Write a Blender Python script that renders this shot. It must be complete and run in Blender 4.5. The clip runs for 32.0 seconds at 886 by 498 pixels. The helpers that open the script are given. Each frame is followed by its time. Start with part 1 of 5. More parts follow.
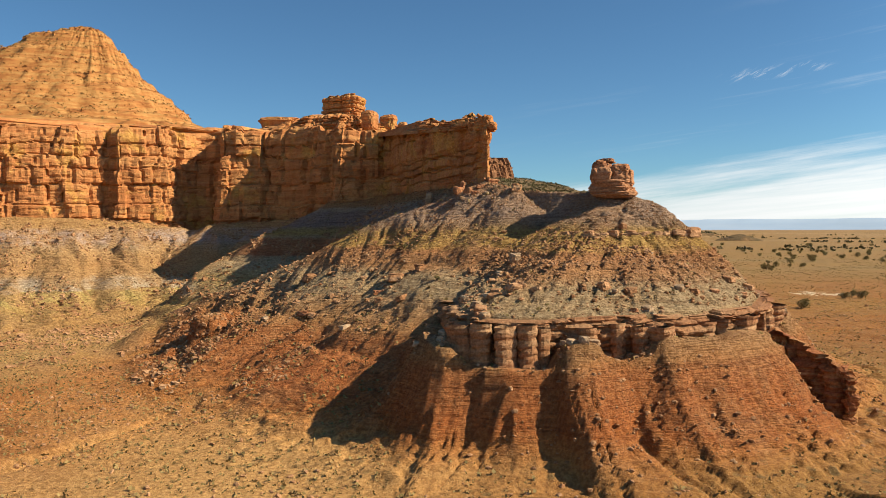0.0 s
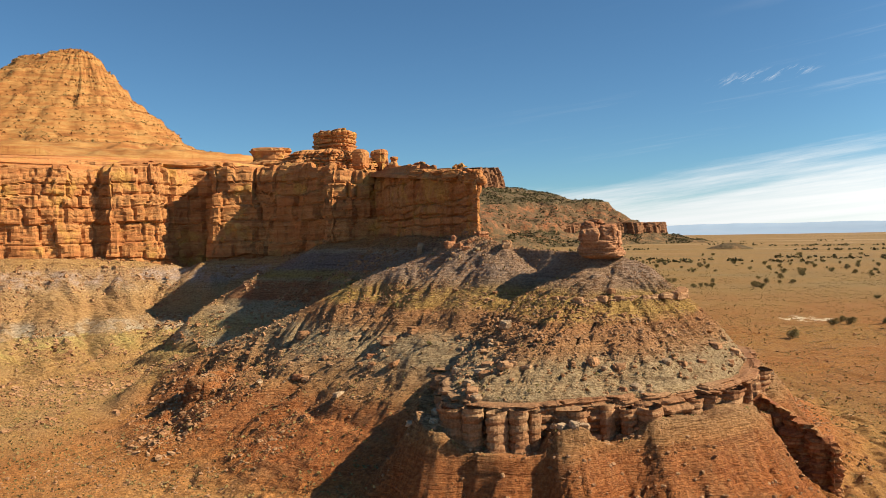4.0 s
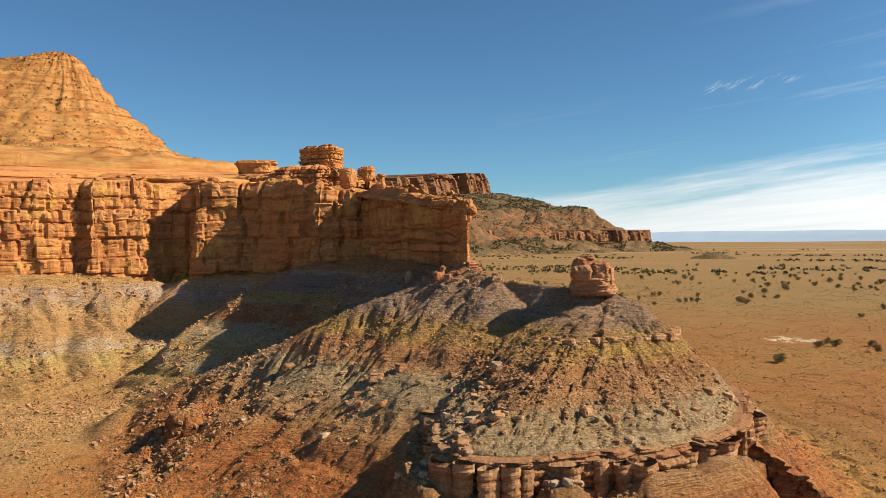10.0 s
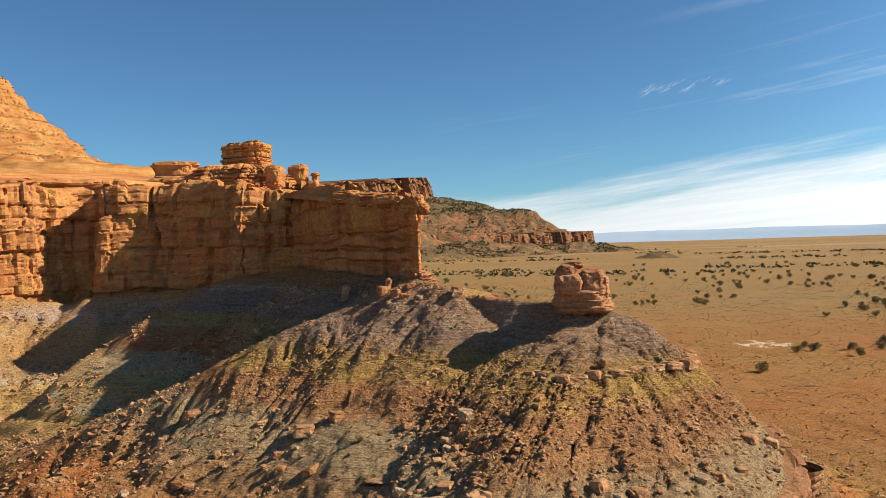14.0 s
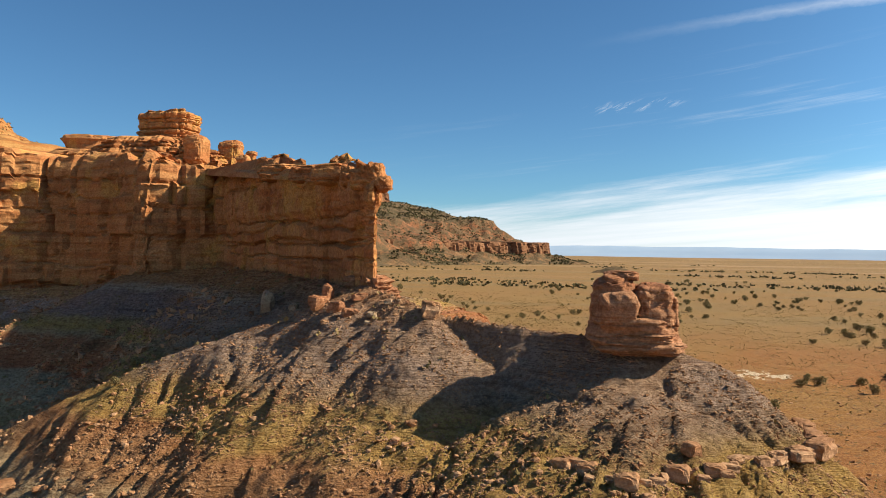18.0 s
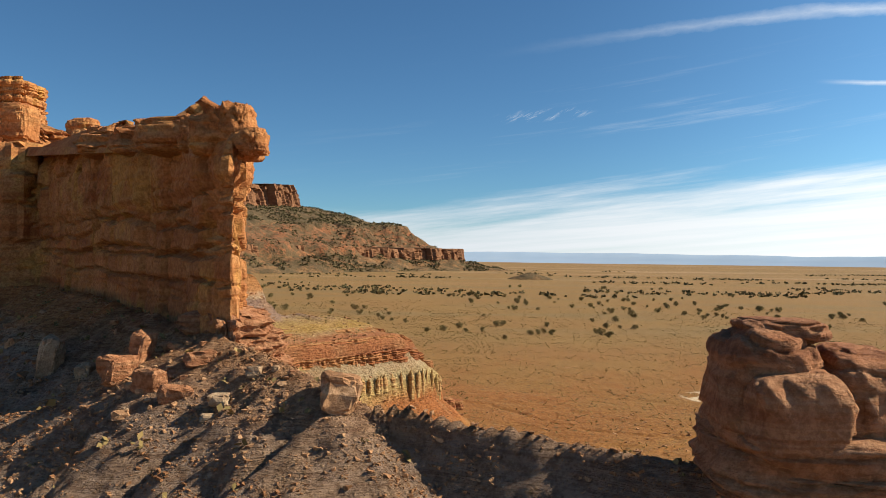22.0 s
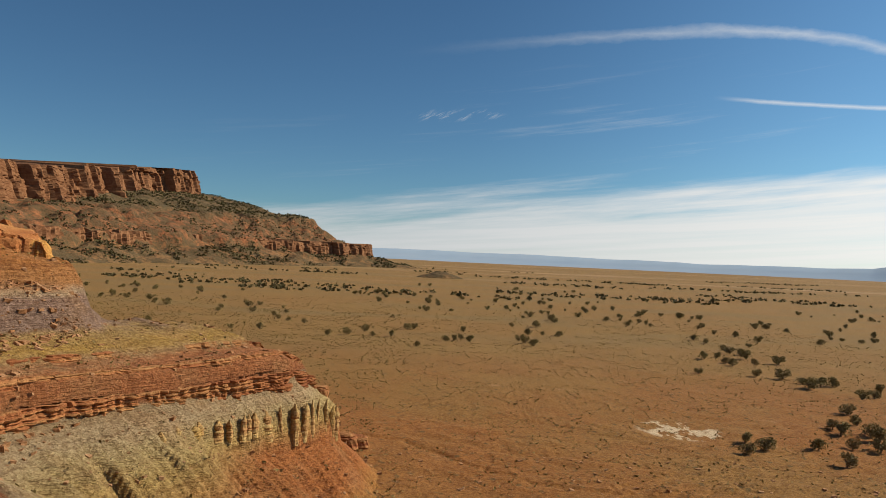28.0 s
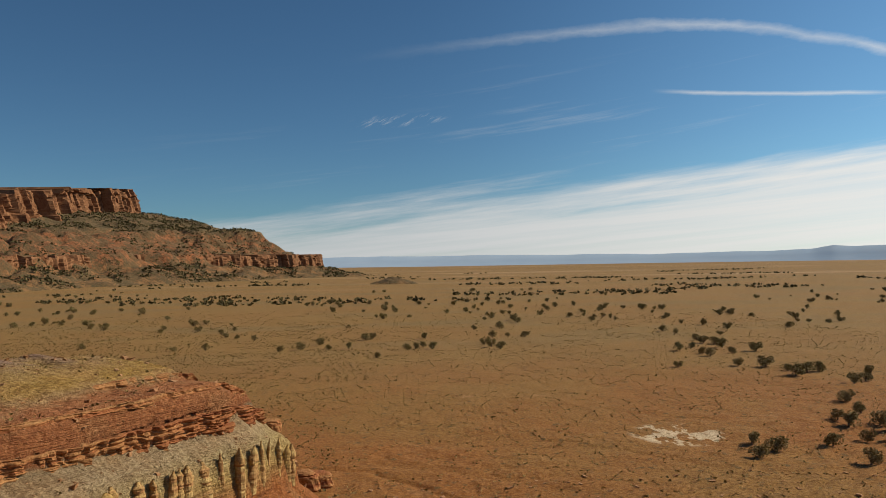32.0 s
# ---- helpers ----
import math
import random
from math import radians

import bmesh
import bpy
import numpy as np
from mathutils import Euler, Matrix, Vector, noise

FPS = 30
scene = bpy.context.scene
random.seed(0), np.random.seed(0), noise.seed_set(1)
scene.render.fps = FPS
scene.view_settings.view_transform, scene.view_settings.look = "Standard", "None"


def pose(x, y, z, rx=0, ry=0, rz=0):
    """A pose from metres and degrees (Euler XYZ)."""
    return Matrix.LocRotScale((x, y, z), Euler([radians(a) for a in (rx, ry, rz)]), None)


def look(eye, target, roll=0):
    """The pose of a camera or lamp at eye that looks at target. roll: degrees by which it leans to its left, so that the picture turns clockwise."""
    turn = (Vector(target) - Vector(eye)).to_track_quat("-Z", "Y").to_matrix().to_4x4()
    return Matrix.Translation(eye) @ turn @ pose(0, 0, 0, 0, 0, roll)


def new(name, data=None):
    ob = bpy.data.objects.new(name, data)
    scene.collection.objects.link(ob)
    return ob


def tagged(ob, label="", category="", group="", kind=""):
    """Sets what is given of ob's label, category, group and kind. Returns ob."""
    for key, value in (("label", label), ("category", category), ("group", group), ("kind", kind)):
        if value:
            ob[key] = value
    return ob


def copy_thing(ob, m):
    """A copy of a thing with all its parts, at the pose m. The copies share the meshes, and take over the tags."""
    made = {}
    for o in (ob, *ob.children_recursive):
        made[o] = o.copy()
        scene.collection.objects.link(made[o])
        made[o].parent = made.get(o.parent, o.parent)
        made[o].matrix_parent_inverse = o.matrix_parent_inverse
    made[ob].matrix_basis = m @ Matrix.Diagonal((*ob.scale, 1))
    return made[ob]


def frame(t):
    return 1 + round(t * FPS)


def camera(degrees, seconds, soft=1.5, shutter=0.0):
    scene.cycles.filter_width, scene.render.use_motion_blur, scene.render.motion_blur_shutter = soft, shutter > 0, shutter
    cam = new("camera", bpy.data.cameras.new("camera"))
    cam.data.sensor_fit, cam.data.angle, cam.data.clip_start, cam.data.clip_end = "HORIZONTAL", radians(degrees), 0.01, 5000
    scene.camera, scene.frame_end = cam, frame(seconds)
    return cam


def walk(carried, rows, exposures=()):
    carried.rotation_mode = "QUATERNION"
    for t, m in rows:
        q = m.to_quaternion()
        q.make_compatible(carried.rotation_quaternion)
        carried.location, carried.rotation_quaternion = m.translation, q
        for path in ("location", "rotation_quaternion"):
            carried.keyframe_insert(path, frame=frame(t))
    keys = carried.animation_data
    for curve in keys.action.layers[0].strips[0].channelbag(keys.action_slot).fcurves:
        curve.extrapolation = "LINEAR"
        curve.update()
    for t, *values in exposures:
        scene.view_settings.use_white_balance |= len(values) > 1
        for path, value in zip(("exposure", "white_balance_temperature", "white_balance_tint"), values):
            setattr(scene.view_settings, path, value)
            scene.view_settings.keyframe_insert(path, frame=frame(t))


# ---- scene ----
cam = camera(60, 32.0, 0.6)
# seconds, eye, target, roll
PATH = [
    (0, (0.00, -0.00, 21.92), (-35.71, 93.37, 19.22), -0.40),
    (0.5, (0.09, -0.19, 22.87), (-35.57, 93.20, 20.33), -0.06),
    (1, (0.19, -0.39, 23.93), (-35.33, 93.06, 21.62), -0.46),
    (1.5, (0.31, -0.60, 25.03), (-35.14, 92.88, 22.77), -1.04),
    (2, (0.44, -0.80, 26.07), (-34.98, 92.68, 23.83), -0.96),
    (2.5, (0.56, -0.96, 27.00), (-34.83, 92.55, 24.93), -1.09),
    (3, (0.64, -1.01, 27.92), (-34.58, 92.56, 25.93), -1.26),
    (3.5, (0.68, -0.99, 28.81), (-34.25, 92.68, 26.90), -1.19),
    (5.5, (0.62, -1.27, 31.37), (-33.60, 92.68, 29.89), -1.48),
    (6, (0.61, -1.50, 32.02), (-33.49, 92.49, 30.50), -1.62),
    (6.5, (0.60, -1.74, 32.65), (-33.83, 92.13, 31.15), -1.75),
    (7, (0.61, -1.95, 33.23), (-33.86, 91.92, 31.85), -1.01),
    (7.5, (0.61, -2.08, 33.71), (-33.45, 91.93, 32.49), -0.98),
    (8, (0.57, -2.12, 33.99), (-33.49, 91.89, 32.91), -0.98),
    (8.5, (0.46, -1.99, 34.05), (-33.66, 92.00, 32.79), -1.30),
    (9, (0.26, -1.51, 33.99), (-33.85, 92.48, 32.62), -1.54),
    (9.5, (-0.08, -0.59, 33.91), (-33.34, 93.71, 32.58), -0.78),
    (10, (-0.65, 0.75, 33.91), (-33.55, 95.17, 32.57), -0.58),
    (10.5, (-1.41, 2.51, 33.98), (-34.38, 96.91, 32.63), -0.26),
    (11, (-2.28, 4.73, 34.05), (-35.23, 99.13, 32.67), -0.75),
    (11.5, (-3.19, 7.40, 34.06), (-35.06, 102.18, 32.75), -1.19),
    (12, (-4.16, 10.45, 34.01), (-33.10, 106.17, 32.97), -1.13),
    (12.5, (-5.30, 13.66, 33.94), (-32.51, 109.88, 32.99), -1.06),
    (13, (-6.55, 16.94, 33.89), (-36.05, 112.48, 32.79), -1.65),
    (13.5, (-7.75, 20.38, 33.87), (-35.96, 116.31, 32.86), -1.43),
    (14, (-8.96, 23.91, 33.91), (-34.82, 120.51, 33.08), -1.93),
    (14.5, (-10.22, 27.45, 33.96), (-36.54, 123.92, 33.16), -2.59),
    (16.5, (-15.02, 42.62, 32.83), (-38.52, 139.82, 32.41), -1.81),
    (17, (-16.16, 46.59, 32.75), (-37.26, 144.34, 32.62), -1.39),
    (17.5, (-17.28, 50.52, 32.73), (-37.53, 148.45, 32.72), -0.82),
    (18, (-18.36, 54.36, 32.74), (-38.30, 152.36, 32.72), 0.67),
    (18.5, (-19.33, 58.12, 32.76), (-39.20, 156.13, 32.77), 1.11),
    (19, (-20.18, 61.89, 32.77), (-39.94, 159.92, 32.95), 2.00),
    (19.5, (-21.12, 65.73, 32.83), (-37.69, 164.35, 33.23), 2.63),
    (20, (-22.07, 69.58, 32.90), (-33.13, 168.96, 33.65), 1.16),
    (20.5, (-22.89, 73.33, 33.00), (-33.12, 172.81, 33.81), 0.02),
    (21, (-23.57, 76.99, 33.08), (-33.64, 176.48, 33.91), 1.34),
    (21.5, (-24.24, 80.66, 33.13), (-33.36, 180.24, 34.01), 0.80),
    (22, (-24.82, 84.33, 33.13), (-33.57, 183.94, 34.04), 0.62),
    (22.5, (-25.35, 87.82, 33.12), (-33.34, 187.49, 34.01), 1.17),
    (23, (-25.89, 91.15, 33.19), (-30.45, 191.04, 34.14), -0.38),
    (23.5, (-26.36, 94.48, 33.28), (-28.27, 194.46, 34.25), -0.60),
    (24, (-26.74, 97.77, 33.37), (-28.11, 197.76, 34.34), -1.01),
    (24.5, (-27.07, 100.98, 33.28), (-28.29, 200.97, 34.14), -0.80),
    (25, (-27.23, 104.23, 32.98), (-28.26, 204.22, 33.97), -0.38),
    (25.5, (-27.34, 107.50, 32.71), (-27.41, 207.50, 33.62), 0.25),
    (27.5, (-27.53, 120.56, 32.20), (-25.16, 220.53, 33.02), 1.75),
    (28, (-27.82, 124.14, 31.99), (-24.62, 224.08, 32.86), 2.55),
    (28.5, (-28.16, 127.78, 31.80), (-22.99, 227.64, 32.76), 1.40),
    (29, (-28.49, 131.30, 31.63), (-19.82, 230.91, 32.70), 0.63),
    (29.5, (-28.70, 134.34, 31.51), (-19.85, 233.94, 32.74), -0.20),
    (30, (-28.77, 136.77, 31.44), (-19.61, 236.35, 32.81), -0.21),
    (30.5, (-28.79, 138.60, 31.40), (-19.18, 238.12, 32.90), -0.09),
    (31, (-28.79, 139.88, 31.37), (-18.97, 239.38, 33.04), 0.63),
    (31.5, (-28.85, 140.72, 31.32), (-19.01, 240.22, 33.02), 1.37),
    (32, (-28.96, 141.34, 31.22), (-19.36, 240.87, 32.75), -0.97),
]
walk(cam, [(t, look(eye, target, roll)) for t, eye, target, roll in PATH],
     exposures=[(0, 0.84, 6700, 10), (14, 0.82, 6500, 10), (18, 0.84, 6350, 10), (21, 0.76, 6300, 10), (22, 0.66, 6350, 10), (24, 0.30, 6400, 10), (28, 0.24, 6600, 10), (32, 0.08, 6600, 10)])


# ---- world, sun ----
SUN_AZ, SUN_EL = 77.0, 36.5
SUN_DIR = Vector((math.sin(radians(SUN_AZ)) * math.cos(radians(SUN_EL)), math.cos(radians(SUN_AZ)) * math.cos(radians(SUN_EL)), math.sin(radians(SUN_EL))))


def make_world():
    w = bpy.data.worlds.new("sky")
    scene.world = w
    w.use_nodes = True
    nt = w.node_tree
    nt.nodes.clear()
    N, L = nt.nodes.new, nt.links.new
    out, bg = N("ShaderNodeOutputWorld"), N("ShaderNodeBackground")
    sky = N("ShaderNodeTexSky")
    sky.sky_type, sky.sun_disc = "NISHITA", False
    sky.sun_elevation, sky.sun_rotation = radians(SUN_EL), radians(SUN_AZ)
    sky.altitude, sky.air_density, sky.dust_density, sky.ozone_density = 1700, 1.0, 0.35, 1.6
    co = N("ShaderNodeTexCoord")
    sep = N("ShaderNodeSeparateXYZ")
    L(co.outputs["Generated"], sep.inputs[0])

    def mth(op, a, b=None, clamp=False):
        n = N("ShaderNodeMath")
        n.operation, n.use_clamp = op, clamp
        for i, v in enumerate((a, b)):
            if v is None:
                continue
            if isinstance(v, (int, float)):
                n.inputs[i].default_value = v
            else:
                L(v, n.inputs[i])
        return n.outputs[0]

    def sstep(v, lo, hi):
        n = N("ShaderNodeMapRange")
        n.interpolation_type = "SMOOTHSTEP"
        n.inputs["From Min"].default_value, n.inputs["From Max"].default_value = lo, hi
        L(v, n.inputs["Value"])
        return n.outputs["Result"]

    x, y, z = sep.outputs
    az = mth("ARCTAN2", x, y)          # 0 ahead, positive to the right
    # clouds lie along the sky in long streaks: coordinates of azimuth and elevation
    def streaks(sx, sz, tilt, seed, detail, rough=0.55):
        cmb = N("ShaderNodeCombineXYZ")
        L(mth("MULTIPLY", az, sx), cmb.inputs[0])
        L(mth("MULTIPLY", mth("ADD", z, mth("MULTIPLY", az, tilt)), sz), cmb.inputs[1])
        cmb.inputs[2].default_value = seed
        n = N("ShaderNodeTexNoise")
        n.inputs["Scale"].default_value, n.inputs["Detail"].default_value, n.inputs["Roughness"].default_value = 1.0, detail, rough
        L(cmb.outputs[0], n.inputs["Vector"])
        return n.outputs["Fac"]

    # broad bank low in the sky, its upper edge climbing to the right
    wob = mth("MULTIPLY", mth("SUBTRACT", streaks(2.6, 34.0, -0.12, 3.1, 8, 0.62), 0.5), 0.13)
    edge = mth("ADD", mth("MULTIPLY", sstep(az, -0.35, 0.75), 0.072), 0.062)
    rel = mth("SUBTRACT", edge, mth("ADD", z, wob))
    body = mth("ADD", mth("MULTIPLY", streaks(2.2, 75.0, -0.08, 8.0, 7, 0.6), 0.9), 0.42)
    bank = mth("MULTIPLY", sstep(rel, -0.006, 0.052), body, True)
    bank = mth("MULTIPLY", bank, sstep(az, -0.62, -0.12))
    # thin high streaks
    band = mth("MULTIPLY", sstep(z, 0.06, 0.11), sstep(z, 0.30, 0.15))
    thin = mth("MULTIPLY", mth("MULTIPLY", sstep(streaks(3.2, 62.0, -0.12, 1.7, 8, 0.66), 0.55, 0.80), band), sstep(az, -0.5, 0.4))
    # one long arched trail and a short straight one
    bend = mth("ADD", 0.22, mth("MULTIPLY", sstep(az, 0.26, 0.50), 0.42))
    arc = mth("SUBTRACT", 0.281, mth("MULTIPLY", mth("POWER", mth("ABSOLUTE", mth("SUBTRACT", az, 0.33)), 2.0), bend))
    ragged = mth("MULTIPLY", mth("SUBTRACT", streaks(14.0, 30.0, 0.0, 6.5, 6, 0.7), 0.5), 0.016)
    trail_w = mth("SUBTRACT", 1.0, mth("DIVIDE", mth("ABSOLUTE", mth("SUBTRACT", mth("ADD", z, ragged), arc)), 0.0085), True)
    trail = mth("MULTIPLY", mth("MULTIPLY", trail_w, sstep(az, -0.05, 0.46)), mth("ADD", 0.25, mth("MULTIPLY", streaks(11.0, 60.0, 0.0, 5.5, 7, 0.65), 1.1)))
    line2 = mth("SUBTRACT", 1.0, mth("DIVIDE", mth("ABSOLUTE", mth("SUBTRACT", mth("ADD", z, mth("MULTIPLY", ragged, 0.3)), mth("SUBTRACT", 0.241, mth("MULTIPLY", az, 0.10)))), 0.0032), True)
    line2 = mth("MULTIPLY", line2, mth("MULTIPLY", sstep(az, 0.36, 0.43), sstep(az, 0.66, 0.58)))
    # small bright wisp
    wisp = mth("MULTIPLY", mth("MULTIPLY", sstep(az, -0.03, 0.02), sstep(az, 0.115, 0.07)), sstep(mth("ABSOLUTE", mth("SUBTRACT", z, mth("ADD", 0.178, mth("MULTIPLY", az, 0.06)))), 0.010, 0.0))
    wisp = mth("MULTIPLY", wisp, sstep(streaks(34.0, 120.0, -0.5, 9.5, 6, 0.7), 0.5, 0.68))
    cloud = mth("MAXIMUM", mth("MAXIMUM", bank, mth("MULTIPLY", thin, 0.26)), mth("MAXIMUM", mth("MULTIPLY", trail, 0.48), mth("MAXIMUM", mth("MULTIPLY", line2, 0.55), mth("MULTIPLY", wisp, 0.5))))
    cloud = mth("MINIMUM", cloud, 0.94)
    glow = sstep(az, -0.3, 1.1)
    white = N("ShaderNodeMix")
    white.data_type = "RGBA"
    white.inputs["A"].default_value, white.inputs["B"].default_value = (9.6, 10.0, 10.4, 1), (17.5, 17.2, 16.4, 1)
    L(glow, white.inputs["Factor"])
    mix = N("ShaderNodeMix")
    mix.data_type = "RGBA"
    L(cloud, mix.inputs["Factor"])
    tint = N("ShaderNodeMix")
    tint.data_type, tint.blend_type = "RGBA", "MULTIPLY"
    tint.inputs["Factor"].default_value, tint.inputs["B"].default_value = 1.0, (0.62, 0.97, 1.155, 1)
    L(sky.outputs[0], tint.inputs["A"])
    # the sky brightens towards the sun
    side = N("ShaderNodeMix")
    side.data_type, side.blend_type = "RGBA", "MULTIPLY"
    side.inputs["Factor"].default_value = 1.0
    L(tint.outputs["Result"], side.inputs["A"])
    lum = N("ShaderNodeCombineColor")
    for i, v in enumerate((0.70, 0.58, 0.46)):
        L(mth("ADD", 1.0, mth("MULTIPLY", sstep(az, 0.0, 0.75), v)), lum.inputs[i])
    L(lum.outputs[0], side.inputs["B"])
    L(side.outputs["Result"], mix.inputs["A"])
    L(white.outputs["Result"], mix.inputs["B"])
    L(mix.outputs["Result"], bg.inputs["Color"])
    bg.inputs["Strength"].default_value = 0.0505
    L(bg.outputs[0], out.inputs["Surface"])


make_world()
sun = new("sun", bpy.data.lights.new("sun", "SUN"))
sun.data.energy, sun.data.angle, sun.data.color = 5.0, radians(0.53), (1.0, 0.87, 0.66)
sun.matrix_world = look((0, 0, 400), Vector((0, 0, 400)) - SUN_DIR)


# ---- noise in arrays ----
def hash2(ix, iy, seed):
    n = (ix.astype(np.int64) * 374761393 + iy.astype(np.int64) * 668265263 + seed * 974711) & 0xFFFFFFFF
    n = ((n ^ (n >> 13)) * 1274126177) & 0xFFFFFFFF
    return ((n ^ (n >> 16)) & 0xFFFFFF) / float(0xFFFFFF)


def vnoise(x, y, seed=0):
    ix, iy = np.floor(x), np.floor(y)
    fx, fy = x - ix, y - iy
    fx, fy = fx * fx * fx * (fx * (fx * 6 - 15) + 10), fy * fy * fy * (fy * (fy * 6 - 15) + 10)
    a, b = hash2(ix, iy, seed), hash2(ix + 1, iy, seed)
    c, d = hash2(ix, iy + 1, seed), hash2(ix + 1, iy + 1, seed)
    return ((a + (b - a) * fx) * (1 - fy) + (c + (d - c) * fx) * fy) * 2 - 1


def fbm(x, y, seed=0, octaves=4, gain=0.5):
    t, amp, total = 0.0, 1.0, 0.0
    for o in range(octaves):
        t = t + amp * vnoise(x * 2.03 ** o + 17.3 * o, y * 2.03 ** o - 9.1 * o, seed + o * 13)
        total += amp
        amp *= gain
    return t / total


def smooth(lo, hi, v):
    t = np.clip((v - lo) / (hi - lo), 0, 1)
    return t * t * (3 - 2 * t)


def smax(a, b, k=1.5):
    h = np.clip(0.5 + 0.5 * (a - b) / k, 0, 1)
    return b + (a - b) * h + k * h * (1 - h)


def line_near(x, y, pts, closed=False):
    """Distance to a polyline, the way along it at the foot point, and the value carried by its corners."""
    best = np.full(np.shape(x), 1e9)
    along, val = np.zeros(np.shape(x)), np.zeros(np.shape(x))
    run = 0.0
    ring = pts + [pts[0]] if closed else pts
    for p, q in zip(ring[:-1], ring[1:]):
        dx, dy = q[0] - p[0], q[1] - p[1]
        l2 = dx * dx + dy * dy
        t = np.clip(((x - p[0]) * dx + (y - p[1]) * dy) / l2, 0, 1)
        d = np.hypot(x - p[0] - t * dx, y - p[1] - t * dy)
        m = d < best
        best = np.where(m, d, best)
        along = np.where(m, run + t * math.sqrt(l2), along)
        if len(p) > 2:
            val = np.where(m, p[2] + (q[2] - p[2]) * t, val)
        run += math.sqrt(l2)
    return best, along, val


def inside(x, y, pts):
    r = np.zeros(np.shape(x), bool)
    for p, q in zip(pts, pts[1:] + pts[:1]):
        c = ((p[1] > y) != (q[1] > y)) & (x < (q[0] - p[0]) * (y - p[1]) / ((q[1] - p[1]) or 1e-9) + p[0])
        r ^= c
    return r


# ---- plan of the land (metres) ----
# foot of the great wall, with its height: from the neck of the butte round the corner to the far end
WALL_FOOT = [(-31, 113, 27.8), (-38, 118.5, 29.4), (-56, 141, 29.5), (-76, 163, 29.5), (-92, 163, 28), (-106, 180, 26), (-120, 186, 24.5), (-130, 186, 24), (-139, 181, 23.5),
             (-148, 184, 22), (-154, 176, 23.5), (-163, 166, 25), (-172, 157, 25.5), (-186, 145, 26), (-230, 105, 26), (-300, 45, 26)]
DRY_WASH = [(-44, 259), (-37, 257.5), (-29, 255.7), (-24.4, 249.5), (-18.7, 241.3), (-10, 233), (4, 229), (22, 233)]
SPINE = [(-9.5, 106.6, 25.0), (-13, 107.2, 26.2), (-17, 107.6, 26.7), (-23, 110.5, 27.0), (-31, 113, 27.9), (-38, 119, 29.2)]
TERRACE = [(-38, 98), (-32, 85), (-28.5, 75.5), (-25, 69.5), (-19, 69), (-12, 72.5), (-5, 78), (0, 85), (3, 94), (3.8, 103),
           (3, 112), (-4, 120), (-18, 124), (-31, 121)]
TERRACE_Z = 13.2
# crest of the spur that runs down from the butte's neck, in front of the shaded hollow
RIDGE = [(-36, 117.5, 28.2), (-42, 117.6, 26.9), (-47, 116.7, 25.8), (-54, 115, 23.4), (-62, 113, 19.9), (-69, 111.3, 16.6), (-79, 108.8, 12.6), (-92, 105.5, 7.0)]
BENCH_LIP = [(-37, 124, 25), (-50, 140, 22), (-62, 158, 19), (-66, 178, 17), (-62.3, 194.3, 16.4), (-56.8, 202.8, 16.2), (-51, 212.5, 16.0),
             (-43.4, 226, 15.8), (-42, 233, 14), (-48, 242, 13), (-64, 252, 13.5), (-95, 264, 15)]
MOUND = [(-53, 103), (-56, 94), (-65, 90), (-75, 91), (-79, 98), (-68, 108)]


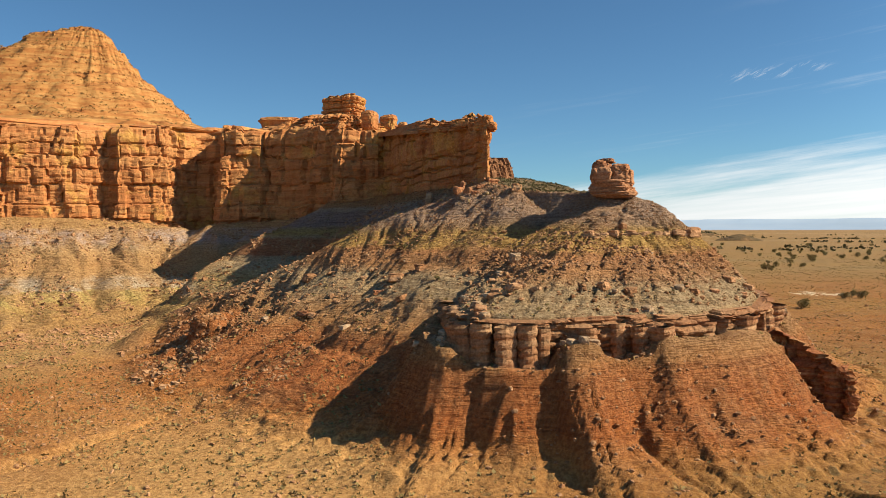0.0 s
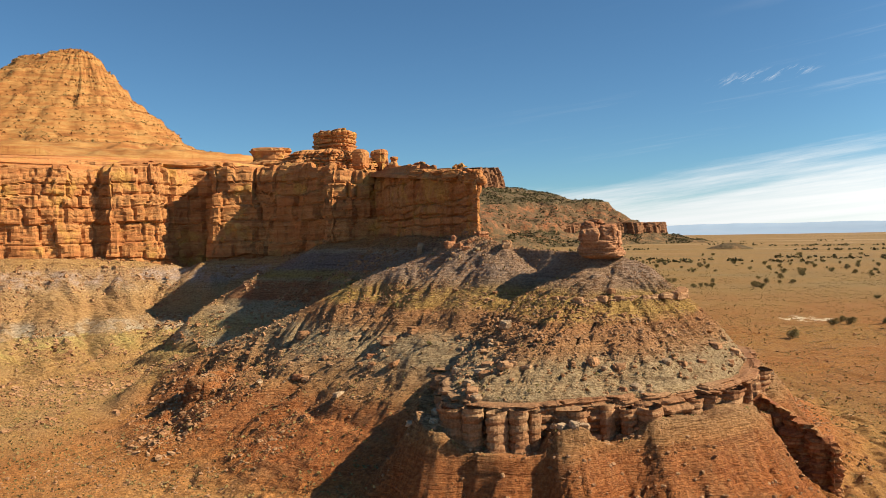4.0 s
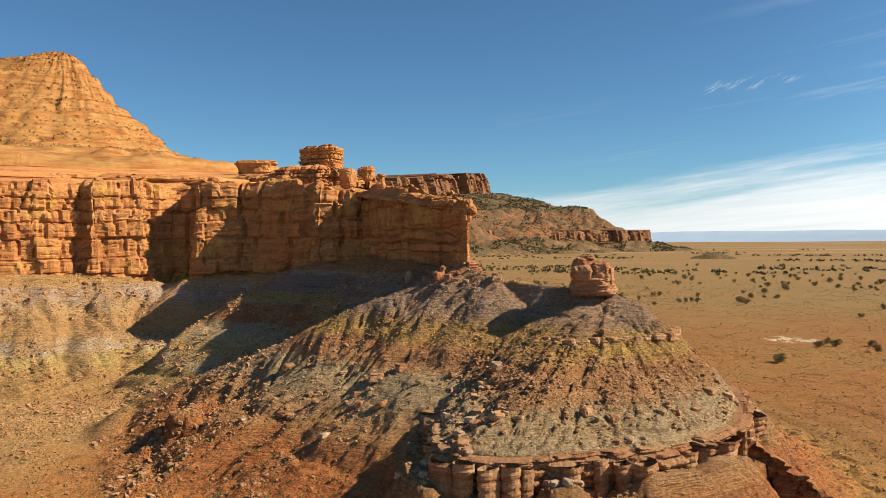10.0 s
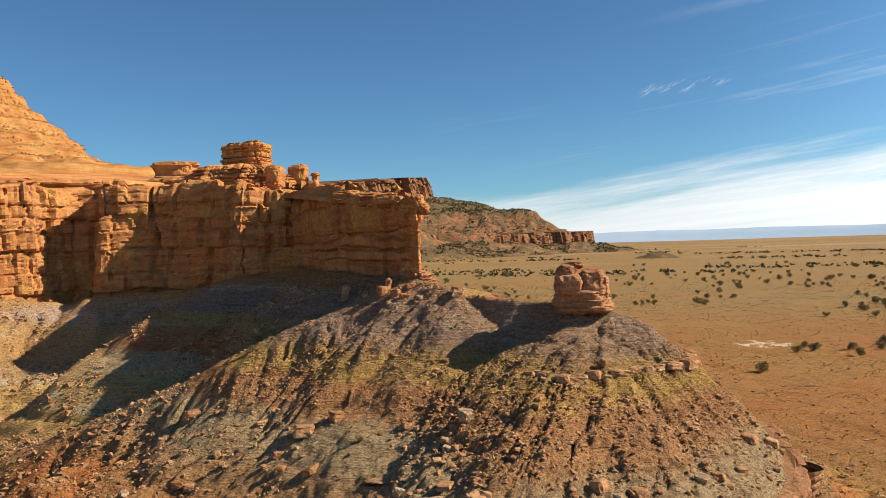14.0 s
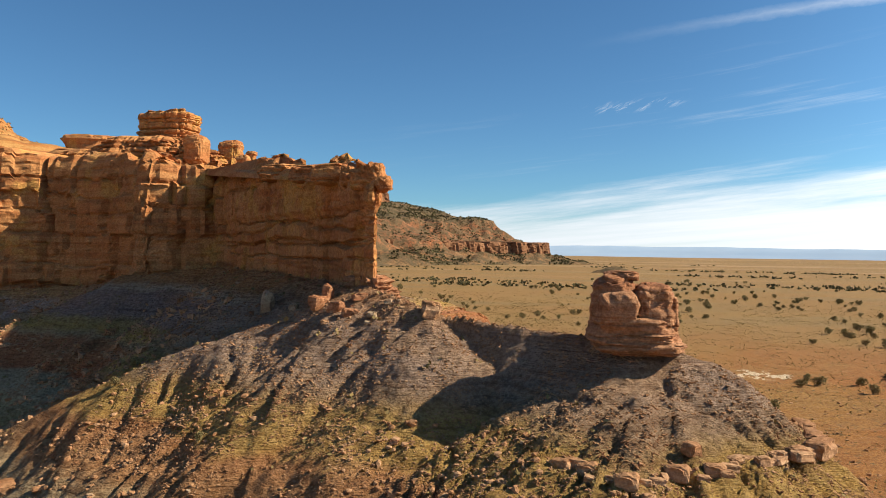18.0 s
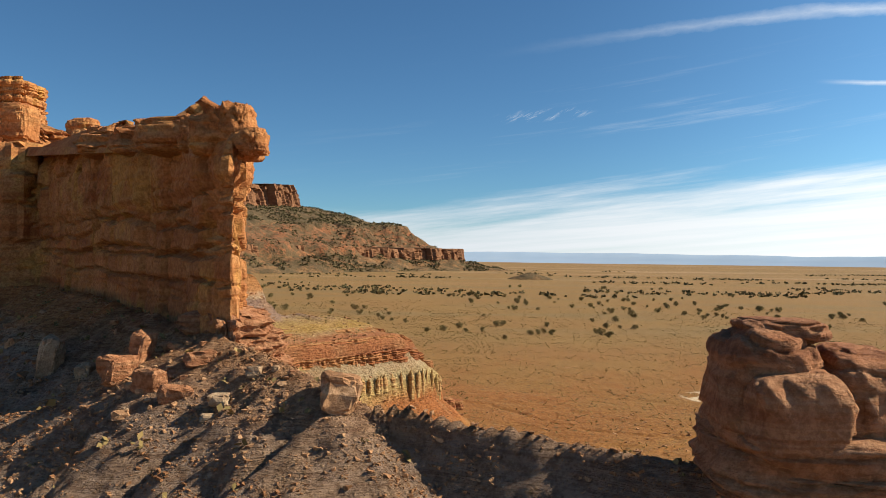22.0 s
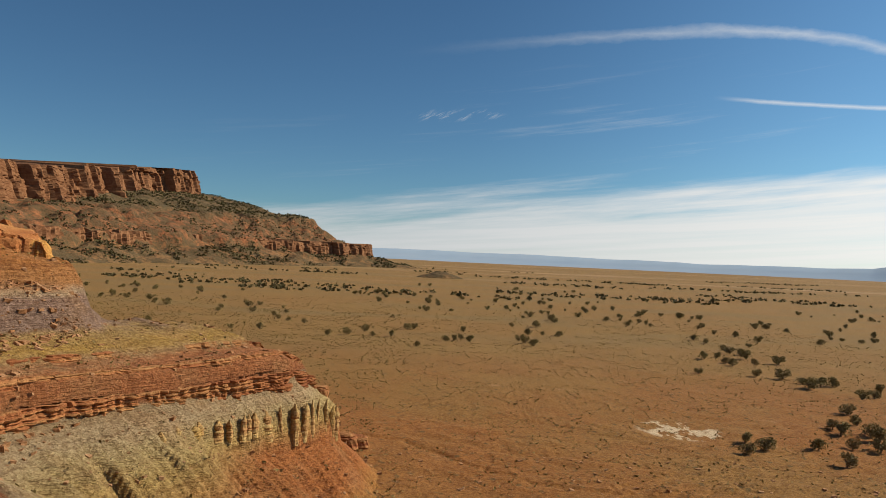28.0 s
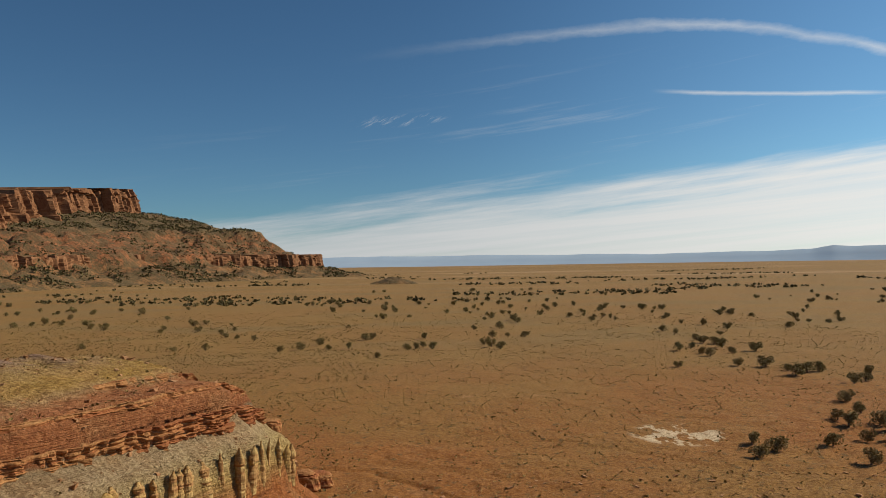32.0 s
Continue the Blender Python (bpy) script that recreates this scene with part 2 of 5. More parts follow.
def ground(x, y):
    """Height of the land."""
    x, y = np.asarray(x, float), np.asarray(y, float)
    near = smooth(900, 300, np.hypot(x + 20, y - 140))
    warp = near * (0.7 + 1.5 * smooth(-60, -85, x))
    wx, wy = x + warp * fbm(x / 14, y / 14, 3, 3), y + warp * fbm(x / 14, y / 14, 9, 3)
    left = smooth(-20, -110, x) * smooth(300, 200, y)
    floor = 2.2 * left + (0.5 * fbm(x / 60, y / 60, 1, 3) + 0.16 * fbm(x / 7, y / 7, 2, 4)) * (0.35 + 0.65 * near)
    wash = smooth(0.05, 0.0, np.abs(fbm(x / 45, y / 45, 41, 2))) * smooth(-25, -45, x) * smooth(125, 95, y)
    floor = floor - 0.9 * wash
    floor = floor + 2.5 * smooth(350, 1100, y) * smooth(400, -300, x)

    cut = line_near(x + 0.8 * fbm(x / 3, y / 3, 42, 2), y + 0.8 * fbm(x / 3, y / 3, 43, 2), DRY_WASH)[0]
    floor = floor - 0.55 * smooth(1.1, 0.3, cut)

    # debris slope under the wall
    d, s, zf = line_near(wx, wy, WALL_FOOT)
    rill = fbm(s / 4.2, d / 40, 5, 3) * smooth(2, 14, d) * 1.5 + np.abs(fbm(s / 9.0, d / 60, 6, 2)) * 2.2 * smooth(3, 20, d)
    rill = rill * smooth(90, 30, d)
    fan = smooth(-92, -112, x) * smooth(2, 9, d) * smooth(75, 40, d)
    sf = s + 2.5 * fbm(x / 9, y / 9, 14, 3)
    rill = rill - fan * (2.4 * smooth(0.34, 0.0, np.abs(fbm(sf / 17.0, d / 90, 15, 2))) + 0.9 * smooth(0.30, 0.0, np.abs(fbm(sf / 6.0, d / 50, 16, 2))) + 0.5 * smooth(0.3, 0.0, np.abs(fbm(sf / 2.6, d / 30, 17, 2))) - 1.1)
    talus = zf - np.where(s > 120, np.interp(d, [0, 5, 20, 32, 46, 70, 110, 160], [0, 3.4, 12.4, 18.4, 21.6, 23.6, 25.4, 30]), np.interp(d, [0, 6, 20, 34, 46, 60], [0, 3.2, 12.2, 20.5, 25.8, 29.5])) + rill
    talus = talus + 0.5 * fbm(x / 3.1, y / 3.1, 7, 4) + 0.22 * fbm(x / 0.9, y / 0.9, 8, 3) * near + (0.3 * fbm(s / 1.1, d / 9, 10, 2) - 0.6 * smooth(0.22, 0.0, np.abs(fbm(s / 1.7 + 0.2 * fbm(x / 3, y / 3, 12, 2), d / 14, 11, 2)))) * smooth(0.5, 3, d) * near

    dr, sr, zr = line_near(wx, wy, RIDGE)
    ridge = zr - 0.60 * np.maximum(dr - 0.6, 0) * (1 + 0.3 * fbm(sr / 6, dr / 30, 18, 2)) + 0.35 * fbm(sr / 1.9, dr / 16, 19, 3) * smooth(0.5, 3, dr)
    ridge = ridge - (0.9 * smooth(0.28, 0.0, np.abs(fbm(sr / 3.6 + 0.2 * fbm(x / 3, y / 3, 12, 2), dr / 30, 65, 2))) + 0.35 * smooth(0.28, 0.0, np.abs(fbm(sr / 1.2, dr / 20, 66, 2)))) * smooth(1.0, 5, dr) + 0.2 * fbm(x / 0.9, y / 0.9, 8, 3)
    talus = smax(talus, ridge, 0.8)

    # the butte: terrace on its ledge, rising to the spine
    din = line_near(wx, wy, [(p[0], p[1]) for p in TERRACE], True)[0]
    isin = inside(wx, wy, TERRACE)
    dsp, ssp, zsp = line_near(x, y, SPINE)
    back_ = np.maximum(din - 1.2, 0)
    r = back_ / np.maximum(back_ + dsp, 0.01)
    ang = np.arctan2(y - 108.5, x + 14)
    gully = fbm(ang * 6.0 + 0.6 * fbm(x / 8, y / 8, 20, 2), dsp / 14, 21, 3) * 0.7 * smooth(2.0, 9.0, dsp) - 0.35 * smooth(0.12, 0.0, np.abs(fbm(ang * 13.0, dsp / 24, 22, 2))) * smooth(1.5, 6, dsp)
    top = TERRACE_Z + (zsp - TERRACE_Z) * r ** 0.86 + gully * smooth(0, 5, din) + 0.28 * fbm(x / 1.6, y / 1.6, 23, 4)
    # beds standing out as small steps, cut by rills running down
    bedk = top / 0.95 + 0.5 * fbm(x / 9, y / 9, 24, 2)
    bedf = bedk - np.floor(bedk)
    top = top + (0.10 + 0.30 * hash2(np.floor(bedk), np.floor(bedk) * 0, 29)) * (smooth(0.45, 0.95, bedf) - bedf) * smooth(1.5, 4, din)
    rl = fbm(ssp / 0.8 + ang * 9.0 + 0.4 * fbm(x / 3, y / 3, 26, 2), dsp / 9, 25, 2)
    r2 = fbm(ssp / 0.34 + ang * 17.0 + 0.5 * fbm(x / 1.5, y / 1.5, 28, 2), dsp / 5, 27, 2)
    top = top - 0.15 * smooth(0.22, 0.0, np.abs(r2)) * smooth(0.6, 2.0, dsp) * smooth(0.5, 3, din)
    top = top + (0.16 * rl - 0.28 * smooth(0.2, 0.0, np.abs(rl))) * smooth(0.8, 3.0, dsp) * smooth(0.5, 3, din)
    # badlands below the ledge
    da, sa, _ = line_near(x, y, [(p[0], p[1]) for p in TERRACE], True)
    sw = sa + 0.9 * fbm(x / 4, y / 4, 37, 2)
    ribs = 1.15 * smooth(0.42, 0.0, np.abs(fbm(sw / 10.0, da / 40, 31, 2))) + 0.5 * smooth(0.34, 0.0, np.abs(fbm(sw / 3.4, da / 25, 32, 2))) + 0.20 * smooth(0.3, 0.0, np.abs(fbm(sw / 1.1, da / 12, 35, 2))) + 0.45 * (0.5 + fbm(sa / 14, da / 30, 38, 2))
    low = np.interp(din - 2.6 + 4.0 * ribs * smooth(0.8, 7, din), [0, 0.6, 3.5, 9, 13, 18], [8.9, 8.4, 6.3, 2.6, 0.9, -2.0])
    foot = 2.2 * smooth(0.12, 0.5, np.abs(fbm(sw / 10.0, da / 40, 31, 2)))
    low = low + foot * smooth(9.0, 2.6, din)
    lk = low / 0.62 + 0.5 * fbm(x / 7, y / 7, 36, 2)
    lf = lk - np.floor(lk)
    low = low + 0.50 * (smooth(0.55, 0.92, lf) - lf) * smooth(0.3, 1.5, low) + 0.12 * fbm(x / 1.1, y / 1.1, 33, 3)
    low = np.where(din < 2.6, 8.9 + foot + 0.5 * fbm(x / 3, y / 3, 34, 2), low)
    butte = np.where(isin & (din > 1.2), top, np.where(isin, 8.5, low))

    # bench round the hollow behind the wall's end
    db, sb, zb = line_near(wx, wy, BENCH_LIP)
    bin_ = inside(wx, wy, [(p[0], p[1]) for p in BENCH_LIP] + [(-150, 270), (-125, 215), (-75, 170), (-55, 146), (-41, 130)])
    nose = smooth(102, 118, sb) * smooth(150, 132, sb)
    rb = np.abs(fbm(sb / 3.4, db / 40, 51, 2)) * 2.4 + np.abs(fbm(sb / 1.2, db / 30, 55, 2)) * 1.6 + fbm(sb / 0.7, db / 14, 52, 2) * 0.4
    dd = np.where(db > 4.2, 4.2 + (db - 4.2) * (1 + 1.0 * nose), db) - rb * smooth(4.5, 9, db) - 0.25 * rb * smooth(1, 3, db) + 0.5
    runs = [0, 0.5, 1.2, 3.3, 4.2, 10, 17, 27, 38]
    sheer = smooth(88, 110, sb)
    face = zb - sheer * np.interp(dd, runs, [0.2, 1.0, 1.7, 4.0, 8.8, 11.4, 14.6, 19.0, 26]) - (1 - sheer) * np.interp(dd, runs, [0.2, 1.0, 1.5, 2.8, 3.3, 7.0, 11.4, 17.0, 24])
    rl = fbm(sb / 0.8, db / 16, 56, 2)
    face = face - 0.4 * smooth(0.25, 0.0, np.abs(rl)) * smooth(1.0, 3.0, db)
    face = face - 0.55 * smooth(0.3, 0.0, np.abs(fbm(sb / 2.4 + 0.3 * fbm(x / 4, y / 4, 59, 2), db / 40, 60, 2))) * smooth(5.0, 9.0, db)
    back = zb + np.interp(db + 0.5 * np.abs(fbm(sb / 1.3, db / 8, 57, 2)), [0, 0.4, 1.0, 1.5, 2.0, 2.6, 6.6, 7.4, 13, 34], [0, 0.9, 1.1, 2.0, 2.2, 2.7, 3.0, 3.9, 5.2, 6.0]) + 0.2 * fbm(x / 3, y / 3, 53, 4) + 0.5 * fbm(sb / 2.0, db / 10, 54, 2) * smooth(11, 18, db)
    bluff = smooth(-66, -73, x + 0.5 * (y - 222) + 1.2 * fbm(x / 3, y / 3, 58, 3))
    back = back + bluff * np.interp(db, [13, 15.5, 21, 23, 31, 34], [0, 4.5, 5.0, 7.4, 8.4, 13.0])
    bench = np.where(bin_, np.where(db > 0.8, back, zb - 0.3), face)
    bench = np.where((x + 37) * 0.76 + (y - 122) * 0.65 > 0, bench, -50)

    # low mound in the side valley
    dm = line_near(wx, wy, MOUND, True)[0]
    im = inside(wx, wy, MOUND)
    rm = fbm(x / 3.0, y / 3.0, 61, 3) + 1.9 * smooth(0.35, 0.0, np.abs(fbm(x / 5.0 + 0.3 * fbm(x / 2, y / 2, 63, 2), y / 9.0, 62, 2)))
    mound = np.where(im, 8.9 + 0.05 * dm + 0.6 * fbm(x / 4, y / 4, 64, 3) - 0.9 * np.maximum(0, rm - 0.3), np.interp(dm + rm, [0, 0.5, 1.6, 7, 10], [8.9, 7.6, 5.6, 1.5, -2]))

    z = smax(smax(floor, talus, 1.2), mound, 0.5)
    z = np.maximum(smax(z, np.where(isin, -5, butte), 0.8), np.where(isin, butte, -50))
    return np.maximum(z, bench)


# ---- materials ----
class Mat:
    """Small node kit for one material."""

    def __init__(self, name, rough=0.9):
        self.m = bpy.data.materials.new(name)
        self.m.use_nodes = True
        self.nt = self.m.node_tree
        self.b = self.nt.nodes["Principled BSDF"]
        self.b.inputs["Roughness"].default_value = rough
        self.b.inputs["Specular IOR Level"].default_value = 0.15
        self.pos = self.nt.nodes.new("ShaderNodeNewGeometry").outputs["Position"]

    def link(self, a, b):
        self.nt.links.new(a, b)

    def val(self, sock, v):
        if isinstance(v, bpy.types.NodeSocket):
            self.link(v, sock)
        else:
            sock.default_value = v

    def math(self, op, a, b=0.0, clamp=False):
        n = self.nt.nodes.new("ShaderNodeMath")
        n.operation, n.use_clamp = op, clamp
        self.val(n.inputs[0], a)
        self.val(n.inputs[1], b)
        return n.outputs[0]

    def sep(self, v=None):
        n = self.nt.nodes.new("ShaderNodeSeparateXYZ")
        self.link(v or self.pos, n.inputs[0])
        return n.outputs

    def scaled(self, s):
        n = self.nt.nodes.new("ShaderNodeMapping")
        n.inputs["Scale"].default_value = s
        self.link(self.pos, n.inputs["Vector"])
        return n.outputs[0]

    def noise(self, scale, detail=4, rough=0.55, vec=None, dist=0.0):
        n = self.nt.nodes.new("ShaderNodeTexNoise")
        n.inputs["Scale"].default_value, n.inputs["Detail"].default_value = scale, detail
        n.inputs["Roughness"].default_value, n.inputs["Distortion"].default_value = rough, dist
        self.link(vec or self.pos, n.inputs["Vector"])
        return n.outputs["Fac"]

    def voronoi(self, scale, vec=None, feature="F1", out="Distance"):
        n = self.nt.nodes.new("ShaderNodeTexVoronoi")
        n.feature = feature
        n.inputs["Scale"].default_value = scale
        self.link(vec or self.pos, n.inputs["Vector"])
        return n.outputs[out]

    def ramp(self, fac, stops):
        n = self.nt.nodes.new("ShaderNodeValToRGB")
        el = n.color_ramp.elements
        while len(el) < len(stops):
            el.new(0.5)
        for e, (p, c) in zip(el, stops):
            e.position, e.color = p, (*c, 1)
        self.val(n.inputs[0], fac)
        return n.outputs[0]

    def range(self, v, lo, hi, to0=0.0, to1=1.0):
        n = self.nt.nodes.new("ShaderNodeMapRange")
        n.interpolation_type = "SMOOTHSTEP"
        for k, q in (("From Min", lo), ("From Max", hi), ("To Min", to0), ("To Max", to1)):
            n.inputs[k].default_value = q
        self.val(n.inputs["Value"], v)
        return n.outputs["Result"]

    def mix(self, fac, a, b, blend="MIX"):
        n = self.nt.nodes.new("ShaderNodeMix")
        n.data_type, n.blend_type = "RGBA", blend
        self.val(n.inputs["Factor"], fac)
        for k, v in (("A", a), ("B", b)):
            self.val(n.inputs[k], (*v, 1) if isinstance(v, tuple) else v)
        return n.outputs["Result"]

    def random(self):
        return self.nt.nodes.new("ShaderNodeObjectInfo").outputs["Random"]

    def island(self):
        return self.nt.nodes.new("ShaderNodeNewGeometry").outputs["Random Per Island"]

    def done(self, colour, bump=None, strength=0.5, dist=0.1):
        self.val(self.b.inputs["Base Color"], (*colour, 1) if isinstance(colour, tuple) else colour)
        if bump is not None:
            n = self.nt.nodes.new("ShaderNodeBump")
            n.inputs["Strength"].default_value, n.inputs["Distance"].default_value = strength, dist
            self.link(bump, n.inputs["Height"])
            self.link(n.outputs[0], self.b.inputs["Normal"])
        return self.m


ORANGE, TAN = (0.53, 0.22, 0.064), (0.55, 0.31, 0.11)
GREY, OCHRE = (0.42, 0.31, 0.175), (0.44, 0.28, 0.075)
PLAIN, STRAW = (0.295, 0.124, 0.034), (0.285, 0.152, 0.045)


def bench_beds(k):
    """Colours of the beds round the hollow; they dip gently away to the north."""
    x, y, z = k.sep()
    dip = k.math("ADD", k.math("MULTIPLY", k.math("SUBTRACT", y, 226.0), 0.012), k.math("SUBTRACT", z, 15.9))
    dip = k.math("ADD", dip, k.math("MULTIPLY", k.math("SUBTRACT", k.noise(0.35, 5, 0.65), 0.5), 1.6))
    col = k.ramp(k.math("DIVIDE", k.math("ADD", dip, 18.0), 36.0), [((h + 18) / 36, c) for h, c in (
        (-18, ORANGE), (-13, (0.48, 0.25, 0.09)), (-10, (0.50, 0.32, 0.12)), (-6, (0.54, 0.39, 0.15)), (-4.2, (0.50, 0.39, 0.19)), (-2.8, (0.48, 0.37, 0.22)), (-0.9, (0.36, 0.27, 0.16)),
        (-0.5, (0.34, 0.13, 0.055)), (0.5, (0.41, 0.16, 0.065)), (2.8, (0.42, 0.17, 0.07)), (3.4, (0.45, 0.30, 0.15)), (4.2, OCHRE), (5.2, (0.41, 0.28, 0.11)), (5.9, (0.31, 0.215, 0.17)),
        (9.0, (0.33, 0.22, 0.17)), (9.6, (0.50, 0.38, 0.25)), (10.6, (0.45, 0.22, 0.085)), (14, ORANGE))])
    return k.mix(k.math("MULTIPLY", k.range(y, 180, 215), k.range(dip, -5.5, -9.0)), col, (0.45, 0.17, 0.055))


def ground_material():
    k = Mat("desert_earth", 0.95)
    x, y, z = k.sep()
    wob = k.math("MULTIPLY", k.math("SUBTRACT", k.noise(0.07, 5, 0.6), 0.5), 2.4)
    fine = k.math("MULTIPLY", k.math("SUBTRACT", k.noise(0.5, 4, 0.6), 0.5), 1.6)
    h = k.math("DIVIDE", k.math("ADD", z, k.math("ADD", wob, fine)), 36.0)
    beds = k.ramp(h, [(0.0, TAN), (0.05, (0.50, 0.21, 0.062)), (0.12, (0.44, 0.145, 0.042)), (0.235, (0.44, 0.17, 0.06)), (0.27, (0.46, 0.23, 0.09)), (0.345, (0.42, 0.27, 0.14)), (0.37, GREY),
                      (0.43, GREY), (0.46, (0.41, 0.22, 0.10)), (0.52, (0.40, 0.19, 0.08)), (0.54, (0.46, 0.285, 0.085)), (0.59, (0.43, 0.275, 0.085)), (0.62, (0.33, 0.22, 0.13)), (0.655, (0.37, 0.26, 0.185)), (0.735, (0.36, 0.25, 0.178)), (0.79, (0.45, 0.25, 0.13))])
    hw = k.math("DIVIDE", k.math("ADD", z, k.math("ADD", k.math("MULTIPLY", wob, 0.4), k.math("MULTIPLY", fine, 0.6))), 36.0)
    west = k.ramp(hw, [(0.0, TAN), (0.09, (0.50, 0.29, 0.10)), (0.15, (0.54, 0.38, 0.13)), (0.175, (0.55, 0.43, 0.15)), (0.213, (0.55, 0.43, 0.16)), (0.222, (0.55, 0.47, 0.34)), (0.275, (0.52, 0.43, 0.31)), (0.31, (0.53, 0.33, 0.15)),
                       (0.37, (0.50, 0.28, 0.12)), (0.45, (0.52, 0.34, 0.16)), (0.50, (0.50, 0.37, 0.24)), (0.53, (0.50, 0.39, 0.33)), (0.61, (0.52, 0.40, 0.32)), (0.635, (0.54, 0.33, 0.13)), (0.72, (0.52, 0.28, 0.09)), (0.80, ORANGE)])
    streak = k.range(k.noise(0.14, 7, 0.7, k.scaled((1, 1, 0.3)), 0.8), 0.38, 0.56, 0, 0.8)
    west = k.mix(streak, west, (0.50, 0.30, 0.125))
    slope = k.mix(k.range(x, -82, -100), beds, west)
    slope = k.mix(k.math("MULTIPLY", k.range(y, 126, 138), k.range(x, -118, -100)), slope, bench_beds(k))
    # wash of loose soil over the beds
    soil = k.mix(k.range(k.noise(0.16, 6, 0.65), 0.45, 0.68), slope, (0.43, 0.25, 0.115))
    slope = k.mix(0.4, slope, soil)
    # plain: orange soil with straw grass, pale pans far off
    grass = k.range(k.noise(0.012, 6, 0.62), 0.40, 0.60)
    flat = k.mix(grass, PLAIN, STRAW)
    flat = k.mix(k.math("MULTIPLY", k.range(y, 260, 420), 0.7), flat, (0.28, 0.182, 0.066))
    flat = k.mix(k.math("MULTIPLY", k.range(k.noise(0.004, 5, 0.6, k.scaled((0.25, 1, 1))), 0.5, 0.66), k.range(y, 600, 1500)), flat, (0.42, 0.28, 0.15))
    flat = k.mix(k.math("MULTIPLY", k.range(k.noise(0.018, 6, 0.65, k.scaled((0.35, 1, 1))), 0.46, 0.62, 0, 0.6), k.range(y, 300, 520)), flat, (0.22, 0.165, 0.075))
    flat = k.mix(k.range(k.noise(0.35, 5, 0.7), 0.52, 0.74, 0, 0.55), flat, (0.27, 0.15, 0.06))
    flat = k.mix(k.range(k.noise(0.05, 6, 0.7), 0.62, 0.72, 0, 0.5), flat, (0.46, 0.27, 0.13))
    pan = k.math("SUBTRACT", 1.0, k.math("DIVIDE", k.math("POWER", k.math("ADD", k.math("POWER", k.math("SUBTRACT", x, 24.0), 2.0), k.math("POWER", k.math("SUBTRACT", y, 271.0), 2.0)), 0.5), 9.0), True)
    pan = k.math("MULTIPLY", k.range(k.noise(0.3, 4, 0.6, k.scaled((1, 0.55, 1))), 0.50, 0.54), k.range(pan, 0.0, 0.25))
    flat = k.mix(pan, flat, (0.62, 0.50, 0.34))
    flat = k.mix(k.math("MULTIPLY", k.math("MULTIPLY", k.range(x, -2, -45), k.range(y, 125, 95)), 0.85), flat, (0.55, 0.33, 0.125))
    onplain = k.math("MULTIPLY", k.range(z, 3.2, 0.9), k.range(x, -75, -30))
    onplain = k.math("MAXIMUM", onplain, k.range(y, 262, 285))
    col = k.mix(onplain, slope, flat)
    # thin bedding lines on the slopes
    lines = k.noise(1.0, 3, 0.6, k.scaled((0.10, 0.10, 2.4)), 0.6)
    steep = k.math("SUBTRACT", 1.0, onplain)
    col = k.mix(k.math("MULTIPLY", k.range(lines, 0.56, 0.66, 0, 0.6), steep), col, k.mix(1.0, col, (0.55, 0.45, 0.40), "MULTIPLY"))
    col = k.mix(k.math("MULTIPLY", k.range(lines, 0.42, 0.34, 0, 0.35), steep), col, k.mix(1.0, col, (1.35, 1.30, 1.2), "MULTIPLY"))
    tuft = k.voronoi(0.5, k.scaled((1, 1, 0.2)))
    col = k.mix(k.math("MULTIPLY", k.range(tuft, 0.26, 0.12, 0, 0.65), onplain), col, (0.15, 0.105, 0.045))
    bush = k.voronoi(0.27, k.scaled((1, 1, 0.2)))
    col = k.mix(k.math("MULTIPLY", k.range(bush, 0.17, 0.10, 0, 0.7), onplain), col, (0.10, 0.078, 0.035))
    # pebbles and tufts, dark and pale
    speck, peb = k.voronoi(1.3), k.voronoi(4.2)
    clump = k.range(k.noise(0.25, 3, 0.6), 0.42, 0.62)
    col = k.mix(k.math("MULTIPLY", k.range(speck, 0.20, 0.08, 0, 0.75), clump), col, (0.13, 0.085, 0.038))
    col = k.mix(k.range(peb, 0.30, 0.12, 0, 0.5), col, k.mix(k.voronoi(4.2, None, "F1", "Color"), (0.16, 0.09, 0.04), (0.58, 0.38, 0.20)))
    grit = k.voronoi(11.0)
    col = k.mix(k.range(grit, 0.34, 0.16, 0, 0.45), col, k.mix(k.voronoi(11.0, None, "F1", "Color"), (0.13, 0.075, 0.035), (0.62, 0.42, 0.23)))
    grain = k.noise(2.2, 8, 0.75)
    col = k.mix(k.range(grain, 0.40, 0.60, 0.0, 0.85), col, k.mix(1.0, col, (0.52, 0.46, 0.42), "MULTIPLY"))
    bump = k.math("ADD", k.noise(0.9, 9, 0.75), k.math("ADD", k.math("MULTIPLY", k.range(speck, 0.25, 0.0), 0.25), k.math("MULTIPLY", k.range(peb, 0.35, 0.0), 0.16)))
    shale = k.math("MULTIPLY", k.noise(1.0, 5, 0.65, k.scaled((0.3, 0.3, 5.0)), 0.5), steep)
    bump = k.math("ADD", bump, k.math("MULTIPLY", shale, 0.9))
    bump = k.math("MULTIPLY", bump, k.math("SUBTRACT", 1.0, k.math("MULTIPLY", onplain, 0.6)))
    return k.done(col, bump, 1.0, 0.8)


